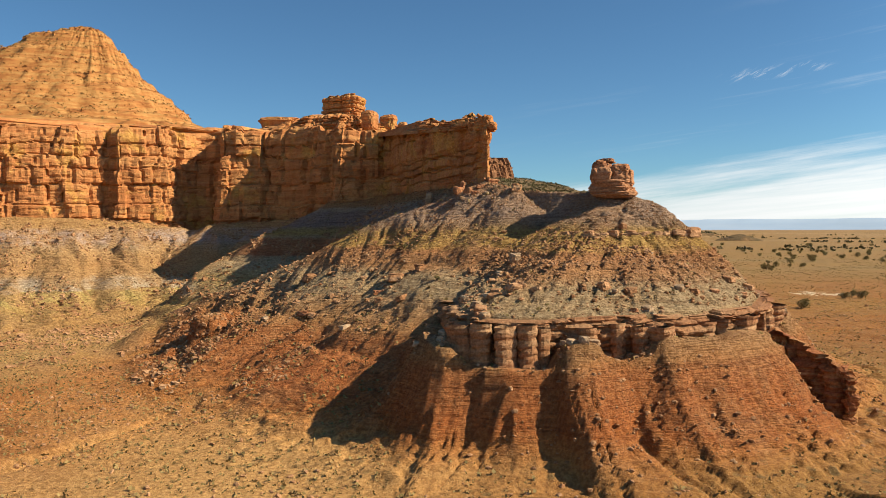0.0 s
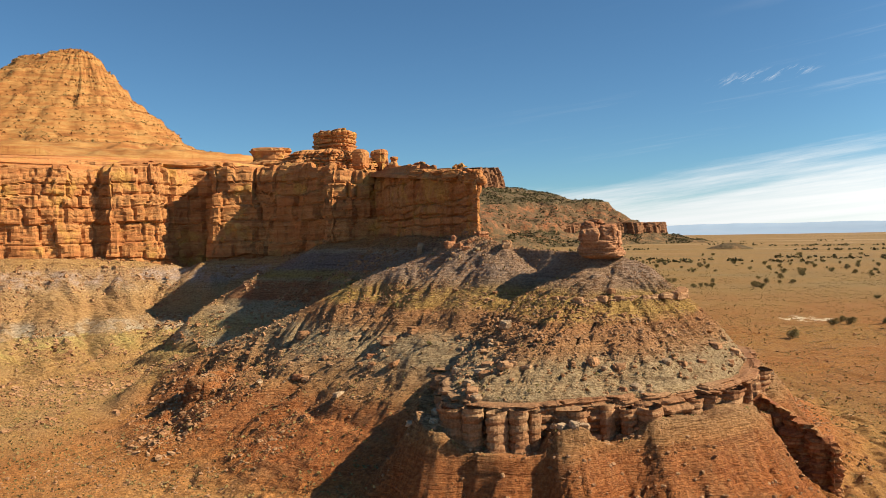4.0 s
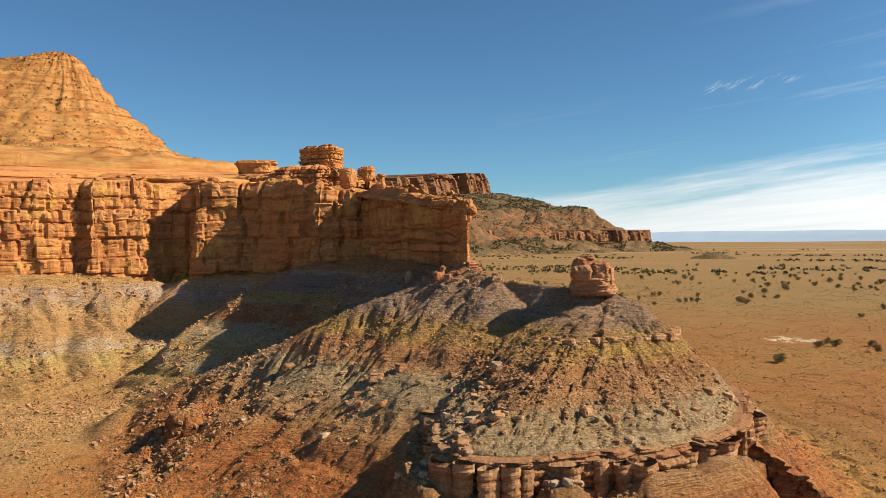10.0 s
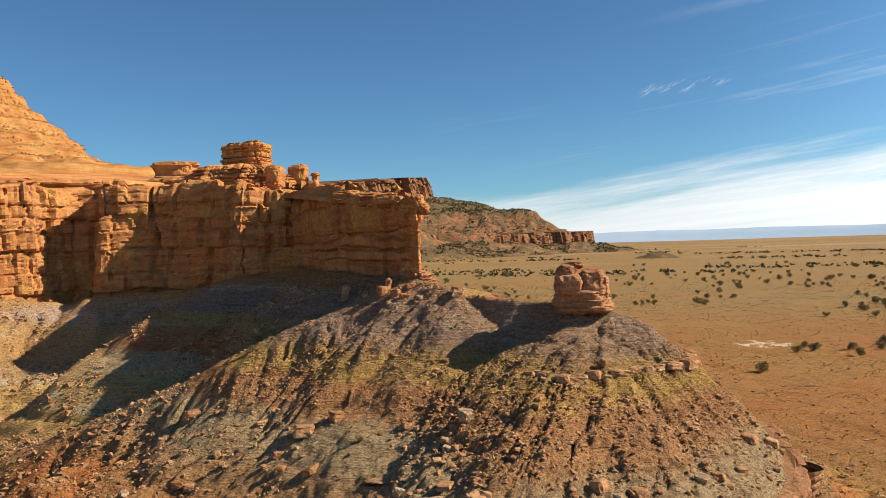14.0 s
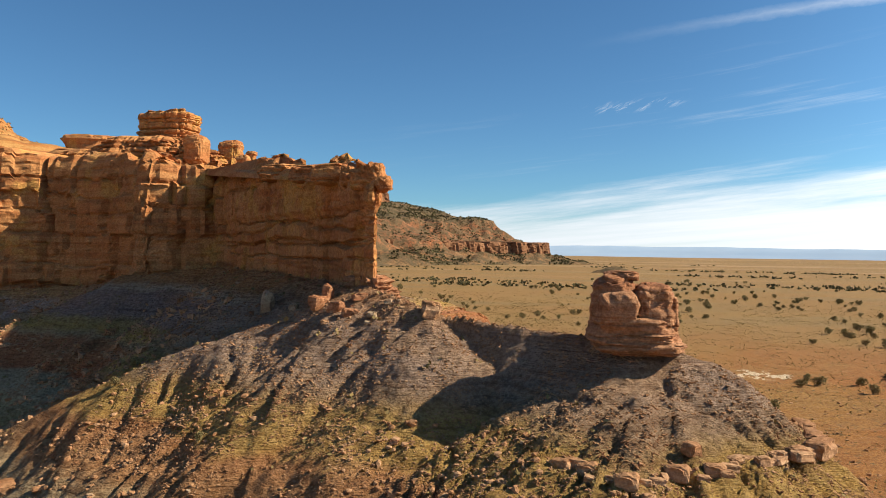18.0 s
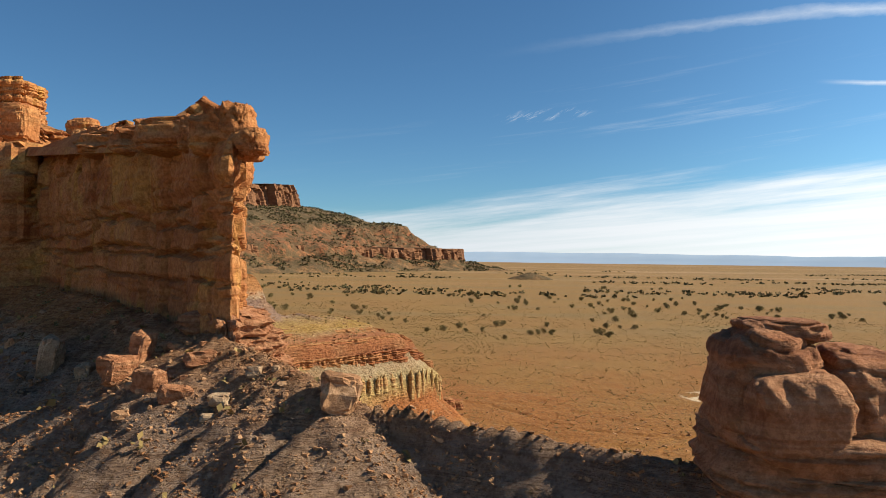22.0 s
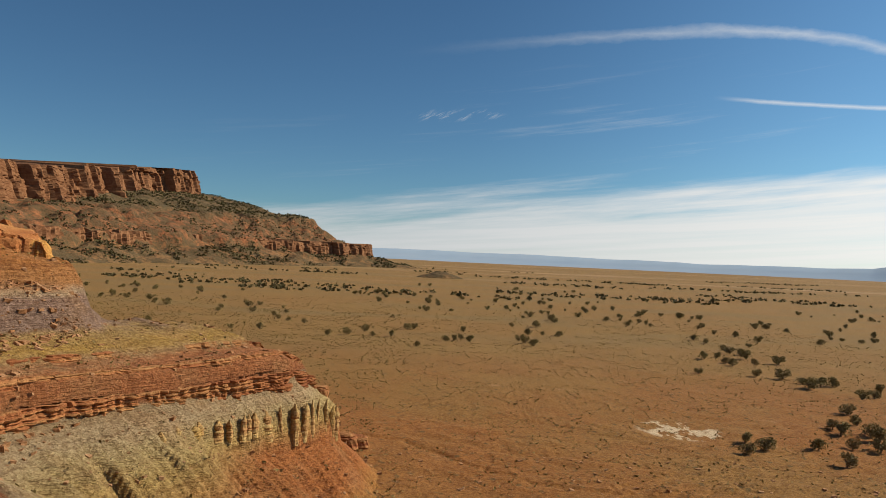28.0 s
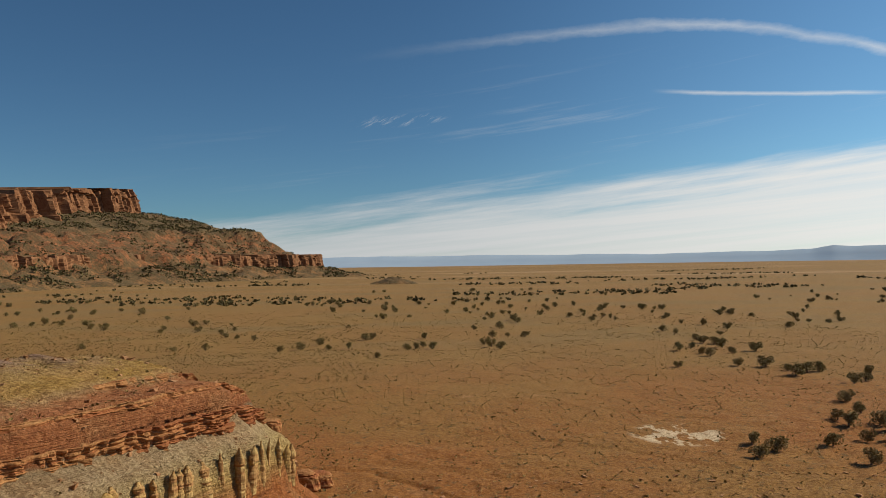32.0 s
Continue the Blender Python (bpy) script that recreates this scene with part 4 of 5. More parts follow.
# ---- the butte's ledge and the rock on its crest ----
butte = thing("butte_ledge", "overhanging banded mudstone ledge of knobbly pillars round the butte", "rock ledge")
part("ledge_face", rock_body("ledge_face", [(x, y, 12.7) for x, y in TERRACE], 7.2, 41, FACE, step=0.26, vstep=0.2, col=4.6, bed=0.7, rough=0.8, joint=0.55, big=1.5, lean=-0.04, crown=0.6, topcut=0.2, inset=0.55, fine=0.6), butte, "brown banded hollows under the rim")
part("rim", rock_body("rim", [(x, y, 13.1) for x, y in TERRACE], 12.1, 43, FACE, step=0.24, vstep=0.12, col=5.2, bed=0.4, rough=0.7, joint=0.6, big=1.9, lean=-0.12, crown=0.4, topcut=0.2, inset=-0.25, fine=0.9), butte, "grey overhanging rim")


def pillar_mesh(name, seed, height, radius, material, bed=0.55, tip=0.89):
    """A knobbly column of thin beds, wider at the foot."""
    rows, n = 24, 16
    f, a = np.meshgrid(np.linspace(0, 1, rows), np.linspace(0, 2 * math.pi, n, endpoint=False), indexing="ij")
    zz = f * height
    kz = zz / bed + 0.3 * fbm(np.cos(a), np.sin(a) + f * 2, seed, 2)
    kb, fr = np.floor(kz), kz - np.floor(kz)
    r = radius * (1.18 - 0.45 * f + (tip - 0.73) * smooth(0.75, 1.0, f)) * (1 + 0.30 * (hash2(kb, kb * 0, seed) - 0.5) - 0.14 * smooth(0.22, 0.0, np.minimum(fr, 1 - fr)))
    r = r * (1 + 0.22 * fbm(np.cos(a) * 1.5 + seed, np.sin(a) * 1.5 + f * 3, seed + 3, 3))
    v = np.stack([r * np.cos(a), r * np.sin(a), zz], -1).reshape(-1, 3)
    return mesh_from(name, v, grid_faces(rows, n, True), material, False)


PILLARS = [pillar_mesh("pillar", 600 + i, 5.3, (0.95, 0.75, 1.15, 0.85, 0.65, 1.3)[i], FACE, (0.5, 0.8, 0.65, 0.9, 0.45, 0.7)[i]) for i in range(6)]
rim_line = resample([(x, y, 0.0) for x, y in TERRACE], 0.5)
rs = np.random.RandomState(77)
at_, i = 0.0, 0
while at_ < len(rim_line) - 3:
    q, q2 = rim_line[int(at_)], rim_line[int(at_) + 2]
    out = np.array((q2[1] - q[1], q[0] - q2[0])) / max(1e-6, math.hypot(q2[0] - q[0], q2[1] - q[1]))
    off = rs.uniform(-0.9, 0.15)
    ob = part("pillar", PILLARS[rs.randint(6)], butte, "banded mudstone pillar" if i == 0 else "")
    ob.matrix_basis = pose(q[0] + out[0] * off, q[1] + out[1] * off, 7.4 + rs.uniform(-0.3, 0.1), rs.uniform(-3, 3), rs.uniform(-3, 3), rs.uniform(0, 360)) @ Matrix.Diagonal((rs.uniform(0.7, 1.7), rs.uniform(0.7, 1.7), rs.uniform(0.95, 1.04), 1))
    at_ += rs.uniform(2.0, 9.0) * (1.6 if i % 7 == 6 else 1.0)
    i += 1

rock = thing("balanced_rock", "rounded pink sandstone boulder stack standing on the butte's crest", "rock", at=(-16.1, 107.6, 26.2))
for nm, sd, sz, at_, bd in (("pedestal", 2, (2.9, 2.7, 0.75), (0.25, 0.0, 0.35), 0.22), ("lower_block", 3, (2.75, 2.6, 0.95), (0.0, 0.1, 1.35), 0.42), ("west_lobe", 4, (1.45, 2.1, 1.75), (-1.35, 0.2, 3.15), 0.8),
                            ("front_bulge", 7, (1.25, 1.25, 1.15), (-1.0, -1.5, 2.75), 0.0), ("pedestal_bed", 10, (2.85, 2.75, 0.55), (0.1, 0.0, 0.75), 0.16), ("east_lobe", 5, (1.3, 1.9, 1.6), (1.35, -0.1, 2.85), 0.55), ("crown_slab", 6, (1.15, 1.3, 0.35), (-0.8, 0.4, 4.85), 0.3), ("wedge", 8, (0.75, 0.9, 0.9), (0.1, 1.0, 3.4), 0.6), ("side_slab", 9, (0.5, 1.0, 1.2), (2.45, -0.3, 2.4), 0.4)):
    part(nm, lump(nm, sd, sz, CAPROCK, 5, 0.12, bd, 3.8), rock, at=at_)

spur = [(2.5, 99, 9.8), (7.0, 95.5, 9.6), (12.3, 88.5, 6.8), (11.0, 86.0, 6.4), (5, 91, 9.0), (0.5, 95.5, 9.8)]
fin2 = thing("mudstone_spur", "dark red mudstone spur running out from the butte", "rock")
part("spur", rock_body("spur", spur, -1.0, 47, LEDGE, step=0.3, vstep=0.25, col=1.8, bed=0.9, rough=0.6, joint=0.7, big=0.8, lean=0.12, crown=0.6, topcut=0.5), fin2)


def strip(name, line, back, thick, seed, material, drop=0.0, **kw):
    """A ledge along a line (x, y, z), reaching back into the slope on its left-hand side."""
    pts = resample(line, 3.0, False)
    t = np.gradient(pts[:, :2], axis=0)
    n = np.stack([-t[:, 1], t[:, 0]], 1) / np.linalg.norm(t, axis=1)[:, None]
    inner = pts.copy()
    inner[:, :2] += n * back
    ring = [tuple(p) for p in pts] + [tuple(p) for p in inner[::-1]]
    z0 = min(p[2] for p in ring) - drop - thick
    return rock_body(name, [(p[0], p[1], p[2] - drop) for p in ring], z0, seed, material, cap=False, **kw)


bench = thing("bench_ledge", "thin dark ledge over pale and yellow ribbed mudstone", "rock ledge")
lip = resample(BENCH_LIP[2:11], 2.0, False)
lt = np.gradient(lip[:, :2], axis=0)
ln = np.stack([lt[:, 1], -lt[:, 0]], 1) / np.linalg.norm(lt, axis=1)[:, None]
part("cap_ledge", strip("cap_ledge", [(v[0] + n_[0] * 0.7, v[1] + n_[1] * 0.7, v[2] + 0.25) for v, n_ in zip(lip[::2], ln[::2])], 2.2, 0.7, 81, LEDGE, 0.0, step=0.3, vstep=0.14, col=1.3, bed=0.4, rough=0.34, joint=0.8, big=0.7, lean=-0.1, crown=0.4, topcut=0.1), bench, "thin dark overhanging ledge")
for inset_, up_, seed_, lb in ((1.7, 2.62, 83, "thin dark bed over the ledge"), (6.9, 3.7, 84, "")):
    part("red_bed", strip("red_bed", [(v[0] - n_[0] * inset_, v[1] - n_[1] * inset_, v[2] + up_) for v, n_ in zip(lip[::2], ln[::2])], 1.6, 0.4, seed_, LEDGE, 0.0, step=0.3, vstep=0.1, col=2.2, bed=0.3, rough=0.24, joint=0.8, big=0.9, lean=-0.1, crown=0.3, topcut=0.14), bench, lb)
RIBS = [pillar_mesh("pillar", 620 + i, 5.6, (0.5, 0.62, 0.45, 0.75)[i], BENCHROCK, (0.35, 0.9, 0.6, 1.3)[i], 0.2) for i in range(4)]
run = np.concatenate([[0], np.cumsum(np.linalg.norm(np.diff(lip[:, :2], axis=0), axis=1))])
at_ = 49.0
while at_ < 92:
    q = np.array([np.interp(at_, run, lip[:, i]) for i in range(3)])
    o = np.array([np.interp(at_, run, ln[:, i]) for i in range(2)])
    off = 3.4 + rs.uniform(-0.5, 0.25)
    tall = np.interp(at_, [49, 60, 72, 85, 92], [2.0, 3.2, 5.8, 6.2, 4.0]) * rs.uniform(0.8, 1.05)
    ob = part("pillar", RIBS[rs.randint(4)], bench)
    ob.matrix_basis = pose(q[0] + o[0] * off, q[1] + o[1] * off, q[2] - 3.0 - tall + rs.uniform(-0.2, 0.4), rs.uniform(-5, 5), rs.uniform(-5, 5), rs.uniform(0, 360)) @ Matrix.Diagonal((rs.uniform(0.55, 1.5), rs.uniform(0.55, 1.3), tall / 5.6 * rs.uniform(0.75, 1.0), 1))
    at_ += rs.uniform(0.45, 2.6)
up = np.concatenate([lip[:, :2] - ln * 7.4, lip[:, 2:] + 3.3], 1)[:27]
part("upper_ledge", strip("upper_ledge", [tuple(v) for v in up[::3]], 2.5, 1.3, 85, PALE, 0.0, step=0.3, vstep=0.22, col=1.4, bed=0.7, rough=0.55, joint=0.8, big=0.8, lean=0.0, crown=0.5, topcut=0.3), bench, "broken ochre ledge")
for i, (x0, y0, s0) in enumerate(((-41.5, 246, 1.7), (-38.6, 247.6, 1.9), (-36.4, 248.6, 1.5), (-41.2, 235.6, 1.1), (-42.5, 254, 1.6))):
    part("red_block", lump("red_block", 90 + i, (s0 * 1.3, s0, s0 * 0.9), LEDGE, 4, 0.14, 0.6, 3.4), bench, "rounded red block", (x0, y0, float(ground(np.array([x0]), np.array([y0]))[0]) + s0 * 0.4))


NORTH = [(-81, 238, 31), (-83, 247, 32), (-98, 262, 35), (-125, 266, 39), (-124, 232, 39), (-97, 233, 35)]
part("north_end", rock_body("north_end", NORTH, 16, 39, CLIFF, step=0.4, vstep=0.35, col=3.6, bed=2.2, rough=0.6, joint=0.5, big=0.6, lean=0.2, crown=1.2, topcut=0.6), cliff, "ochre stepped end of the cliff over a pale bed")


# ---- far mesa ----
MESA_FOOT = [(-620, 640), (-440, 1080), (-320, 1400), (-185, 1600), (-30, 1765), (-110, 1960), (-500, 2700), (-1500, 2700), (-1500, 640)]


def mesa_height(x, y):
    wx, wy = x + 44 * fbm(x / 130, y / 130, 101, 5), y + 44 * fbm(x / 130, y / 130, 102, 5)
    d = line_near(wx, wy, MESA_FOOT, True)[0] * np.where(inside(wx, wy, MESA_FOOT), 1, -1)
    d = d + 9 * fbm(x / 40, y / 40, 103, 4)
    h = np.interp(d, [-30, 0, 95, 104, 112, 192, 202, 245, 352, 358, 380, 396, 1000], [-6, 0, 30, 34, 46, 84, 95, 103, 128, 129, 131, 133, 140])
    # the tableland climbs away to the north
    h = np.where(h > 50, 50 + (h - 50) * np.interp(y, [640, 1000, 1420, 1700, 1900], [0.5, 0.55, 0.78, 1.06, 1.12]), h)
    h = h - 9.0 * smooth(0.30, 0.0, np.abs(fbm(x / 75, y / 75, 106, 3))) * smooth(15, 70, d) * smooth(300, 220, d)
    return h + (3.0 * fbm(x / 25, y / 25, 104, 4) + 5.0 * np.abs(fbm(x / 60, y / 60, 105, 3)) - 1.5) * smooth(-10, 40, d)


MESA_ROCK = rock_material("mesa_sandstone", (0.23, 0.11, 0.053), (0.30, 0.155, 0.078), (0.15, 0.068, 0.034), 0.06, 1.0)
mx, my = np.meshgrid(axis([(-1500, 30), (-900, 10), (-560, 4), (0, 4), (30, 5)]), axis([(600, 8), (1000, 7), (1900, 8), (2700, 40)]))
k = Mat("mesa_rock", 0.95)
_, _, mz = k.sep()
mh = k.math("DIVIDE", k.math("ADD", mz, k.math("MULTIPLY", k.math("SUBTRACT", k.noise(0.02, 4), 0.5), 16)), 190.0)
mc = k.ramp(mh, [(0.0, (0.25, 0.145, 0.065)), (0.15, (0.28, 0.13, 0.055)), (0.22, (0.31, 0.12, 0.052)), (0.45, (0.29, 0.115, 0.052)), (0.54, (0.18, 0.115, 0.058)), (0.66, (0.19, 0.115, 0.06)), (0.80, (0.30, 0.15, 0.075)), (0.95, (0.22, 0.13, 0.07))])
mc = k.mix(k.range(k.noise(0.05, 5, 0.7), 0.34, 0.56, 0, 0.85), mc, (0.095, 0.070, 0.036))
mc = k.mix(k.range(k.noise(0.28, 3, 0.6), 0.52, 0.58, 0, 0.6), mc, (0.06, 0.055, 0.03))
MESA = k.done(mc, k.noise(0.06, 8, 0.7), 1.0, 6.0)
me = mesh_from("far_mesa", np.stack([mx, my, mesa_height(mx, my)], -1).reshape(-1, 3), grid_faces(*mx.shape), MESA)
mesa = thing("far_mesa", "broad stepped red mesa dotted with dark junipers", "mesa")
part("lower_slope", me, mesa)
RIM = [(-900, 640, 112), (-720, 1000, 124), (-620, 1420, 152), (-565, 1690, 184), (-508, 1840, 192), (-540, 1985, 190), (-760, 2500, 185), (-1300, 2500, 180), (-1300, 800, 120)]
part("rim_cliff", rock_body("rim_cliff", RIM, 84, 111, MESA_ROCK, step=4, vstep=2.6, col=11, bed=42, rough=7.0, joint=1.2, big=2.0, lean=0.34, crown=3.0, topcut=5.0, hub=(-900, 1600, 178)), mesa, "dark fluted cliff under the rim")
CAPE = [(-640, 760), (-537, 1117), (-415, 1442), (-240, 1660), (-135, 1785), (-160, 1870), (-330, 2100), (-700, 2600), (-1300, 2500), (-1300, 800)]
part("cape_cliff", rock_body("cape_cliff", [(x, y, 47) for x, y in CAPE], 24, 113, MESA_ROCK, step=4, vstep=2.2, col=9, bed=30, rough=4.0, joint=1.2, big=1.6, lean=0.15, crown=2.0, topcut=3.0, hub=(-900, 1600, 50)), mesa, "red fluted cliff low on the cape")

# tableland on the horizon; the blue of distance haze is put into its base colour
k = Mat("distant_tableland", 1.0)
HAZE_BLUE = k.done(k.mix(k.noise(0.004, 4, 0.6, k.scaled((1, 1, 8))), (0.27, 0.38, 0.52), (0.36, 0.45, 0.56)))
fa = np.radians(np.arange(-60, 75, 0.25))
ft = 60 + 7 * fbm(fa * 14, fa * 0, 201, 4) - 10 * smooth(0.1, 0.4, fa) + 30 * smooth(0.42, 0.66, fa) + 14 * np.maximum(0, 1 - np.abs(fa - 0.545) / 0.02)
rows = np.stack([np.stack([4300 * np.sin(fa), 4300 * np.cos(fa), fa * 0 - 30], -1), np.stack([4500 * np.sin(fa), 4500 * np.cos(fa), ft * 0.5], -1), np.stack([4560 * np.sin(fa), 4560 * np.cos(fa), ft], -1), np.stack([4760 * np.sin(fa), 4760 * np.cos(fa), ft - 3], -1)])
me = mesh_from("tableland", rows.reshape(-1, 3), grid_faces(4, len(fa)), HAZE_BLUE)
tagged(new("backdrop", me), "tableland along the horizon, blue haze painted into its colour", "horizon", kind="structure")


# ---- junipers ----
def crown_mesh(name, seed, n, leaf=0.16):
    """Many small leaf clumps gathered on an uneven, gappy crown of unit size."""
    rs = np.random.RandomState(seed)
    lobes = [(rs.uniform(-0.55, 0.55), rs.uniform(-0.55, 0.55), rs.uniform(0.45, 1.15), rs.uniform(0.32, 0.55)) for _ in range(9)]
    V, F = [], []
    for i in range(n):
        lx, ly, lz, lr = lobes[rs.randint(len(lobes))]
        d = rs.normal(size=3)
        d /= np.linalg.norm(d)
        c = np.array((lx, ly, lz)) + d * lr * rs.uniform(0.55, 1.05)
        c[2] = max(c[2], 0.08)
        a, b = rs.normal(size=3), rs.normal(size=3)
        a = a / np.linalg.norm(a) * leaf * rs.uniform(0.6, 1.4)
        b = np.cross(a, b)
        b = b / np.linalg.norm(b) * leaf * rs.uniform(0.5, 1.2)
        k0 = len(V)
        V += [c - a * 0.9, c + b * 0.7, c + a, c - b * 0.7 + np.cross(a, b)]
        F += [(k0, k0 + 1, k0 + 2, k0 + 3)]
    return mesh_from(name, V, F, JUNIPER, False)


def limb_mesh(name, p, q, r0, r1, seed):
    """A tapered, slightly bent limb."""
    rs = np.random.RandomState(seed)
    p, q = np.array(p, float), np.array(q, float)
    ax = q - p
    u = np.cross(ax, (0.3, 0.8, 0.1))
    u /= np.linalg.norm(u)
    w = np.cross(ax, u)
    w /= np.linalg.norm(w)
    V = []
    for c, r in ((p, r0), ((p + q) / 2 + rs.normal(size=3) * 0.04, (r0 + r1) / 2), (q, r1)):
        for j in range(6):
            t = j * math.pi / 3
            V.append(c + r * (math.cos(t) * u + math.sin(t) * w))
    return mesh_from(name, V, grid_faces(3, 6, True), BARK)


TREES = []
for i in range(5):
    t = thing("juniper", "dark green rounded juniper on the dry plain", "tree", "junipers on the plain", at=(0, 0, -50))
    tr = np.random.RandomState(300 + i)
    stem = part("trunk", limb_mesh("trunk", (0, 0, -0.15), (0.03, 0.02, 0.6), 0.11, 0.07, 300 + i), t, "grey-brown trunk")
    for j in range(4):
        b = j * 1.57 + tr.uniform(0, 0.5)
        part("limb", limb_mesh("limb", (0.02, 0.01, 0.25 + 0.06 * j), (0.45 * math.cos(b), 0.45 * math.sin(b), tr.uniform(0.7, 1.15)), 0.055, 0.02, 340 + 5 * i + j), stem)
    part("crown", crown_mesh("crown", 320 + i, 820, 0.095), t)
    TREES.append(t)
used = set()


def plant(x, y, size, rs):
    k0 = rs.randint(5)
    z = float(ground(np.array([x]), np.array([y]))[0])
    m = pose(x, y, z, 0, 0, rs.uniform(0, 360)) @ Matrix.Diagonal((size * rs.uniform(0.9, 1.2), size * rs.uniform(0.9, 1.2), size * rs.uniform(0.8, 1.1), 1))
    if k0 not in used:
        used.add(k0)
        ob = TREES[k0]
        ob.matrix_basis = m
    else:
        ob = copy_thing(TREES[k0], m)
        ob.matrix_basis = m
    return ob


rs = np.random.RandomState(5)
NEAR_TREES = [(33, 262), (35, 258), (30, 254), (44, 248), (45, 259), (57, 260), (53, 262), (57, 273), (63, 273), (58, 278), (70, 294), (61, 267), (66, 283), (79, 328), (82, 337), (85, 333), (89, 334), (86, 315), (91, 318), (97, 325), (80, 345), (57, 350), (74, 349),
              (85, 375), (76, 371), (76, 377), (95, 379), (89, 391), (92, 402), (89, 405), (80, 394), (72, 385), (91, 415), (108, 432), (94, 441), (92, 451), (119, 472), (121, 453), (113, 481), (117, 512), (162, 533), (150, 455), (172, 477), (177, 470), (187, 476), (16.5, 221)]
MID_TREES = [(-7, 449), (-10, 420), (-13, 415), (-16, 413), (-7, 413), (20, 447), (27, 451), (33, 446), (13, 423), (14, 413), (16, 406), (17, 481), (29, 484), (-100, 427), (-89, 429), (-137, 442), (-108, 505), (-84, 468), (-76, 461), (-44, 422), (-48, 437), (-37, 422),
             (-31, 449), (-28, 453), (-27, 391), (-61, 419), (-54, 422), (-90, 474), (-195, 675), (-171, 632), (-143, 589), (-202, 606)]
for i, (x, y) in enumerate(NEAR_TREES):
    plant(x, y, 1.95 * rs.uniform(0.7, 1.15), rs)
for i, (x, y) in enumerate(MID_TREES):
    plant(x, y, 1.9 * rs.uniform(0.6, 1.2), rs)
n = 0
while n < 210:
    y = rs.uniform(465, 900)
    x = rs.uniform(-330, 330)
    c = fbm(np.array([x / 90]), np.array([y / 60]), 401, 3)[0] - 0.25 * abs(y - 600) / 300 + 0.25 * math.exp(-((x - 60 - (y - 480) * 0.15) / 60) ** 2)
    if c > 0.05:
        plant(x, y, 2.0 * rs.uniform(0.5, 1.25), rs)
        n += 1


def clump_stuff(name, xs, ys, zs, size, quads, seed, material, flat=0.8):
    """Many small plants as one mesh: each a handful of crossed leaves."""
    rs = np.random.RandomState(seed)
    n = len(xs)
    c = np.stack([xs, ys, zs], -1)[:, None, :]
    sz = np.asarray(size)[:, None, None]
    off = rs.normal(size=(n, quads, 3)) * np.array((0.42, 0.42, 0.28)) + np.array((0, 0, 0.5 * flat))
    off[..., 2] = np.abs(off[..., 2])
    a, b = rs.normal(size=(n, quads, 3)), rs.normal(size=(n, quads, 3))
    a /= np.linalg.norm(a, axis=-1, keepdims=True)
    b = np.cross(a, b)
    b /= np.linalg.norm(b, axis=-1, keepdims=True)
    k = 0.55 * rs.uniform(0.6, 1.3, (n, quads, 1))
    base = c + off * sz
    V = np.stack([base - a * k * sz, base + b * k * sz * 0.8, base + a * k * sz, base - b * k * sz * 0.8], 2)
    V[..., 2] = np.maximum(V[..., 2], zs[:, None, None] - 0.05)
    F = np.arange(n * quads * 4).reshape(-1, 4)
    return new(name, mesh_from(name, V.reshape(-1, 3), F, material, False))


# woodland far off: on the belt across the plain and on the mesa's skirts
rs = np.random.RandomState(8)
x, y = rs.uniform(-700, 900, 9000), rs.uniform(700, 1900, 9000)
keep = (fbm(x / 160, y / 90, 402, 3) > 0.10 + 0.35 * smooth(900, 1500, y)) & ~inside(x, y, MESA_FOOT)
x, y = x[keep][:1300], y[keep][:1300]
ob = clump_stuff("far_woodland", x, y, ground(x, y), rs.uniform(1.4, 2.8, len(x)), 9, 11, SCRUB)
tagged(ob, "scattered dark junipers far out on the plain", "woodland", kind="stuff")
x, y = rs.uniform(-900, 0, 50000), rs.uniform(640, 1900, 50000)
z = mesa_height(x, y)
keep = inside(x, y, MESA_FOOT) & (fbm(x / 50, y / 50, 403, 3) > -0.08) & (rs.uniform(size=len(x)) < np.interp(z, [0, 30, 50, 95, 100, 140, 175, 190], [1, 0.9, 0.3, 0.4, 1, 0.7, 0.5, 1]))
x, y, z = x[keep][:30000], y[keep][:30000], z[keep][:30000]
ob = clump_stuff("mesa_junipers", x, y, z, rs.uniform(1.8, 3.6, len(x)), 4, 12, SCRUB)
tagged(ob, "dark juniper scrub dotted over the mesa slopes", "woodland", kind="stuff")

# low dry brush on plain and slopes
x, y = rs.uniform(-215, 170, 300000), 25 + 625 * rs.uniform(size=300000) ** 1.45
keep = (fbm(x / 12, y / 12, 404, 3) > -0.25) & (rs.uniform(size=len(x)) < np.where(x < -30, 0.9, 0.75) * (0.06 + 0.94 * smooth(640, 330, y)))
x, y = x[keep], y[keep]
z = ground(x, y)
slope = np.hypot(ground(x + 0.6, y) - z, ground(x, y + 0.6) - z) / 0.6
dens = np.where(z > 11, 0.35, np.where((x > -35) & (y > 140), 0.55, 1.0))
keep = (slope < np.where(x < -85, 1.1, 0.75)) & (rs.uniform(size=len(x)) < dens)
x, y, z = x[keep][:95000], y[keep][:95000], z[keep][:95000]
ob = clump_stuff("dry_brush", x, y, z, (0.11 + 0.27 * rs.uniform(size=len(x)) ** 1.8) * (1 + 0.6 * smooth(250, 600, y)), 3, 13, SAGE, 0.7)
tagged(ob, "low straw and grey-brown desert brush tufts on sandy soil", "brush", kind="stuff")


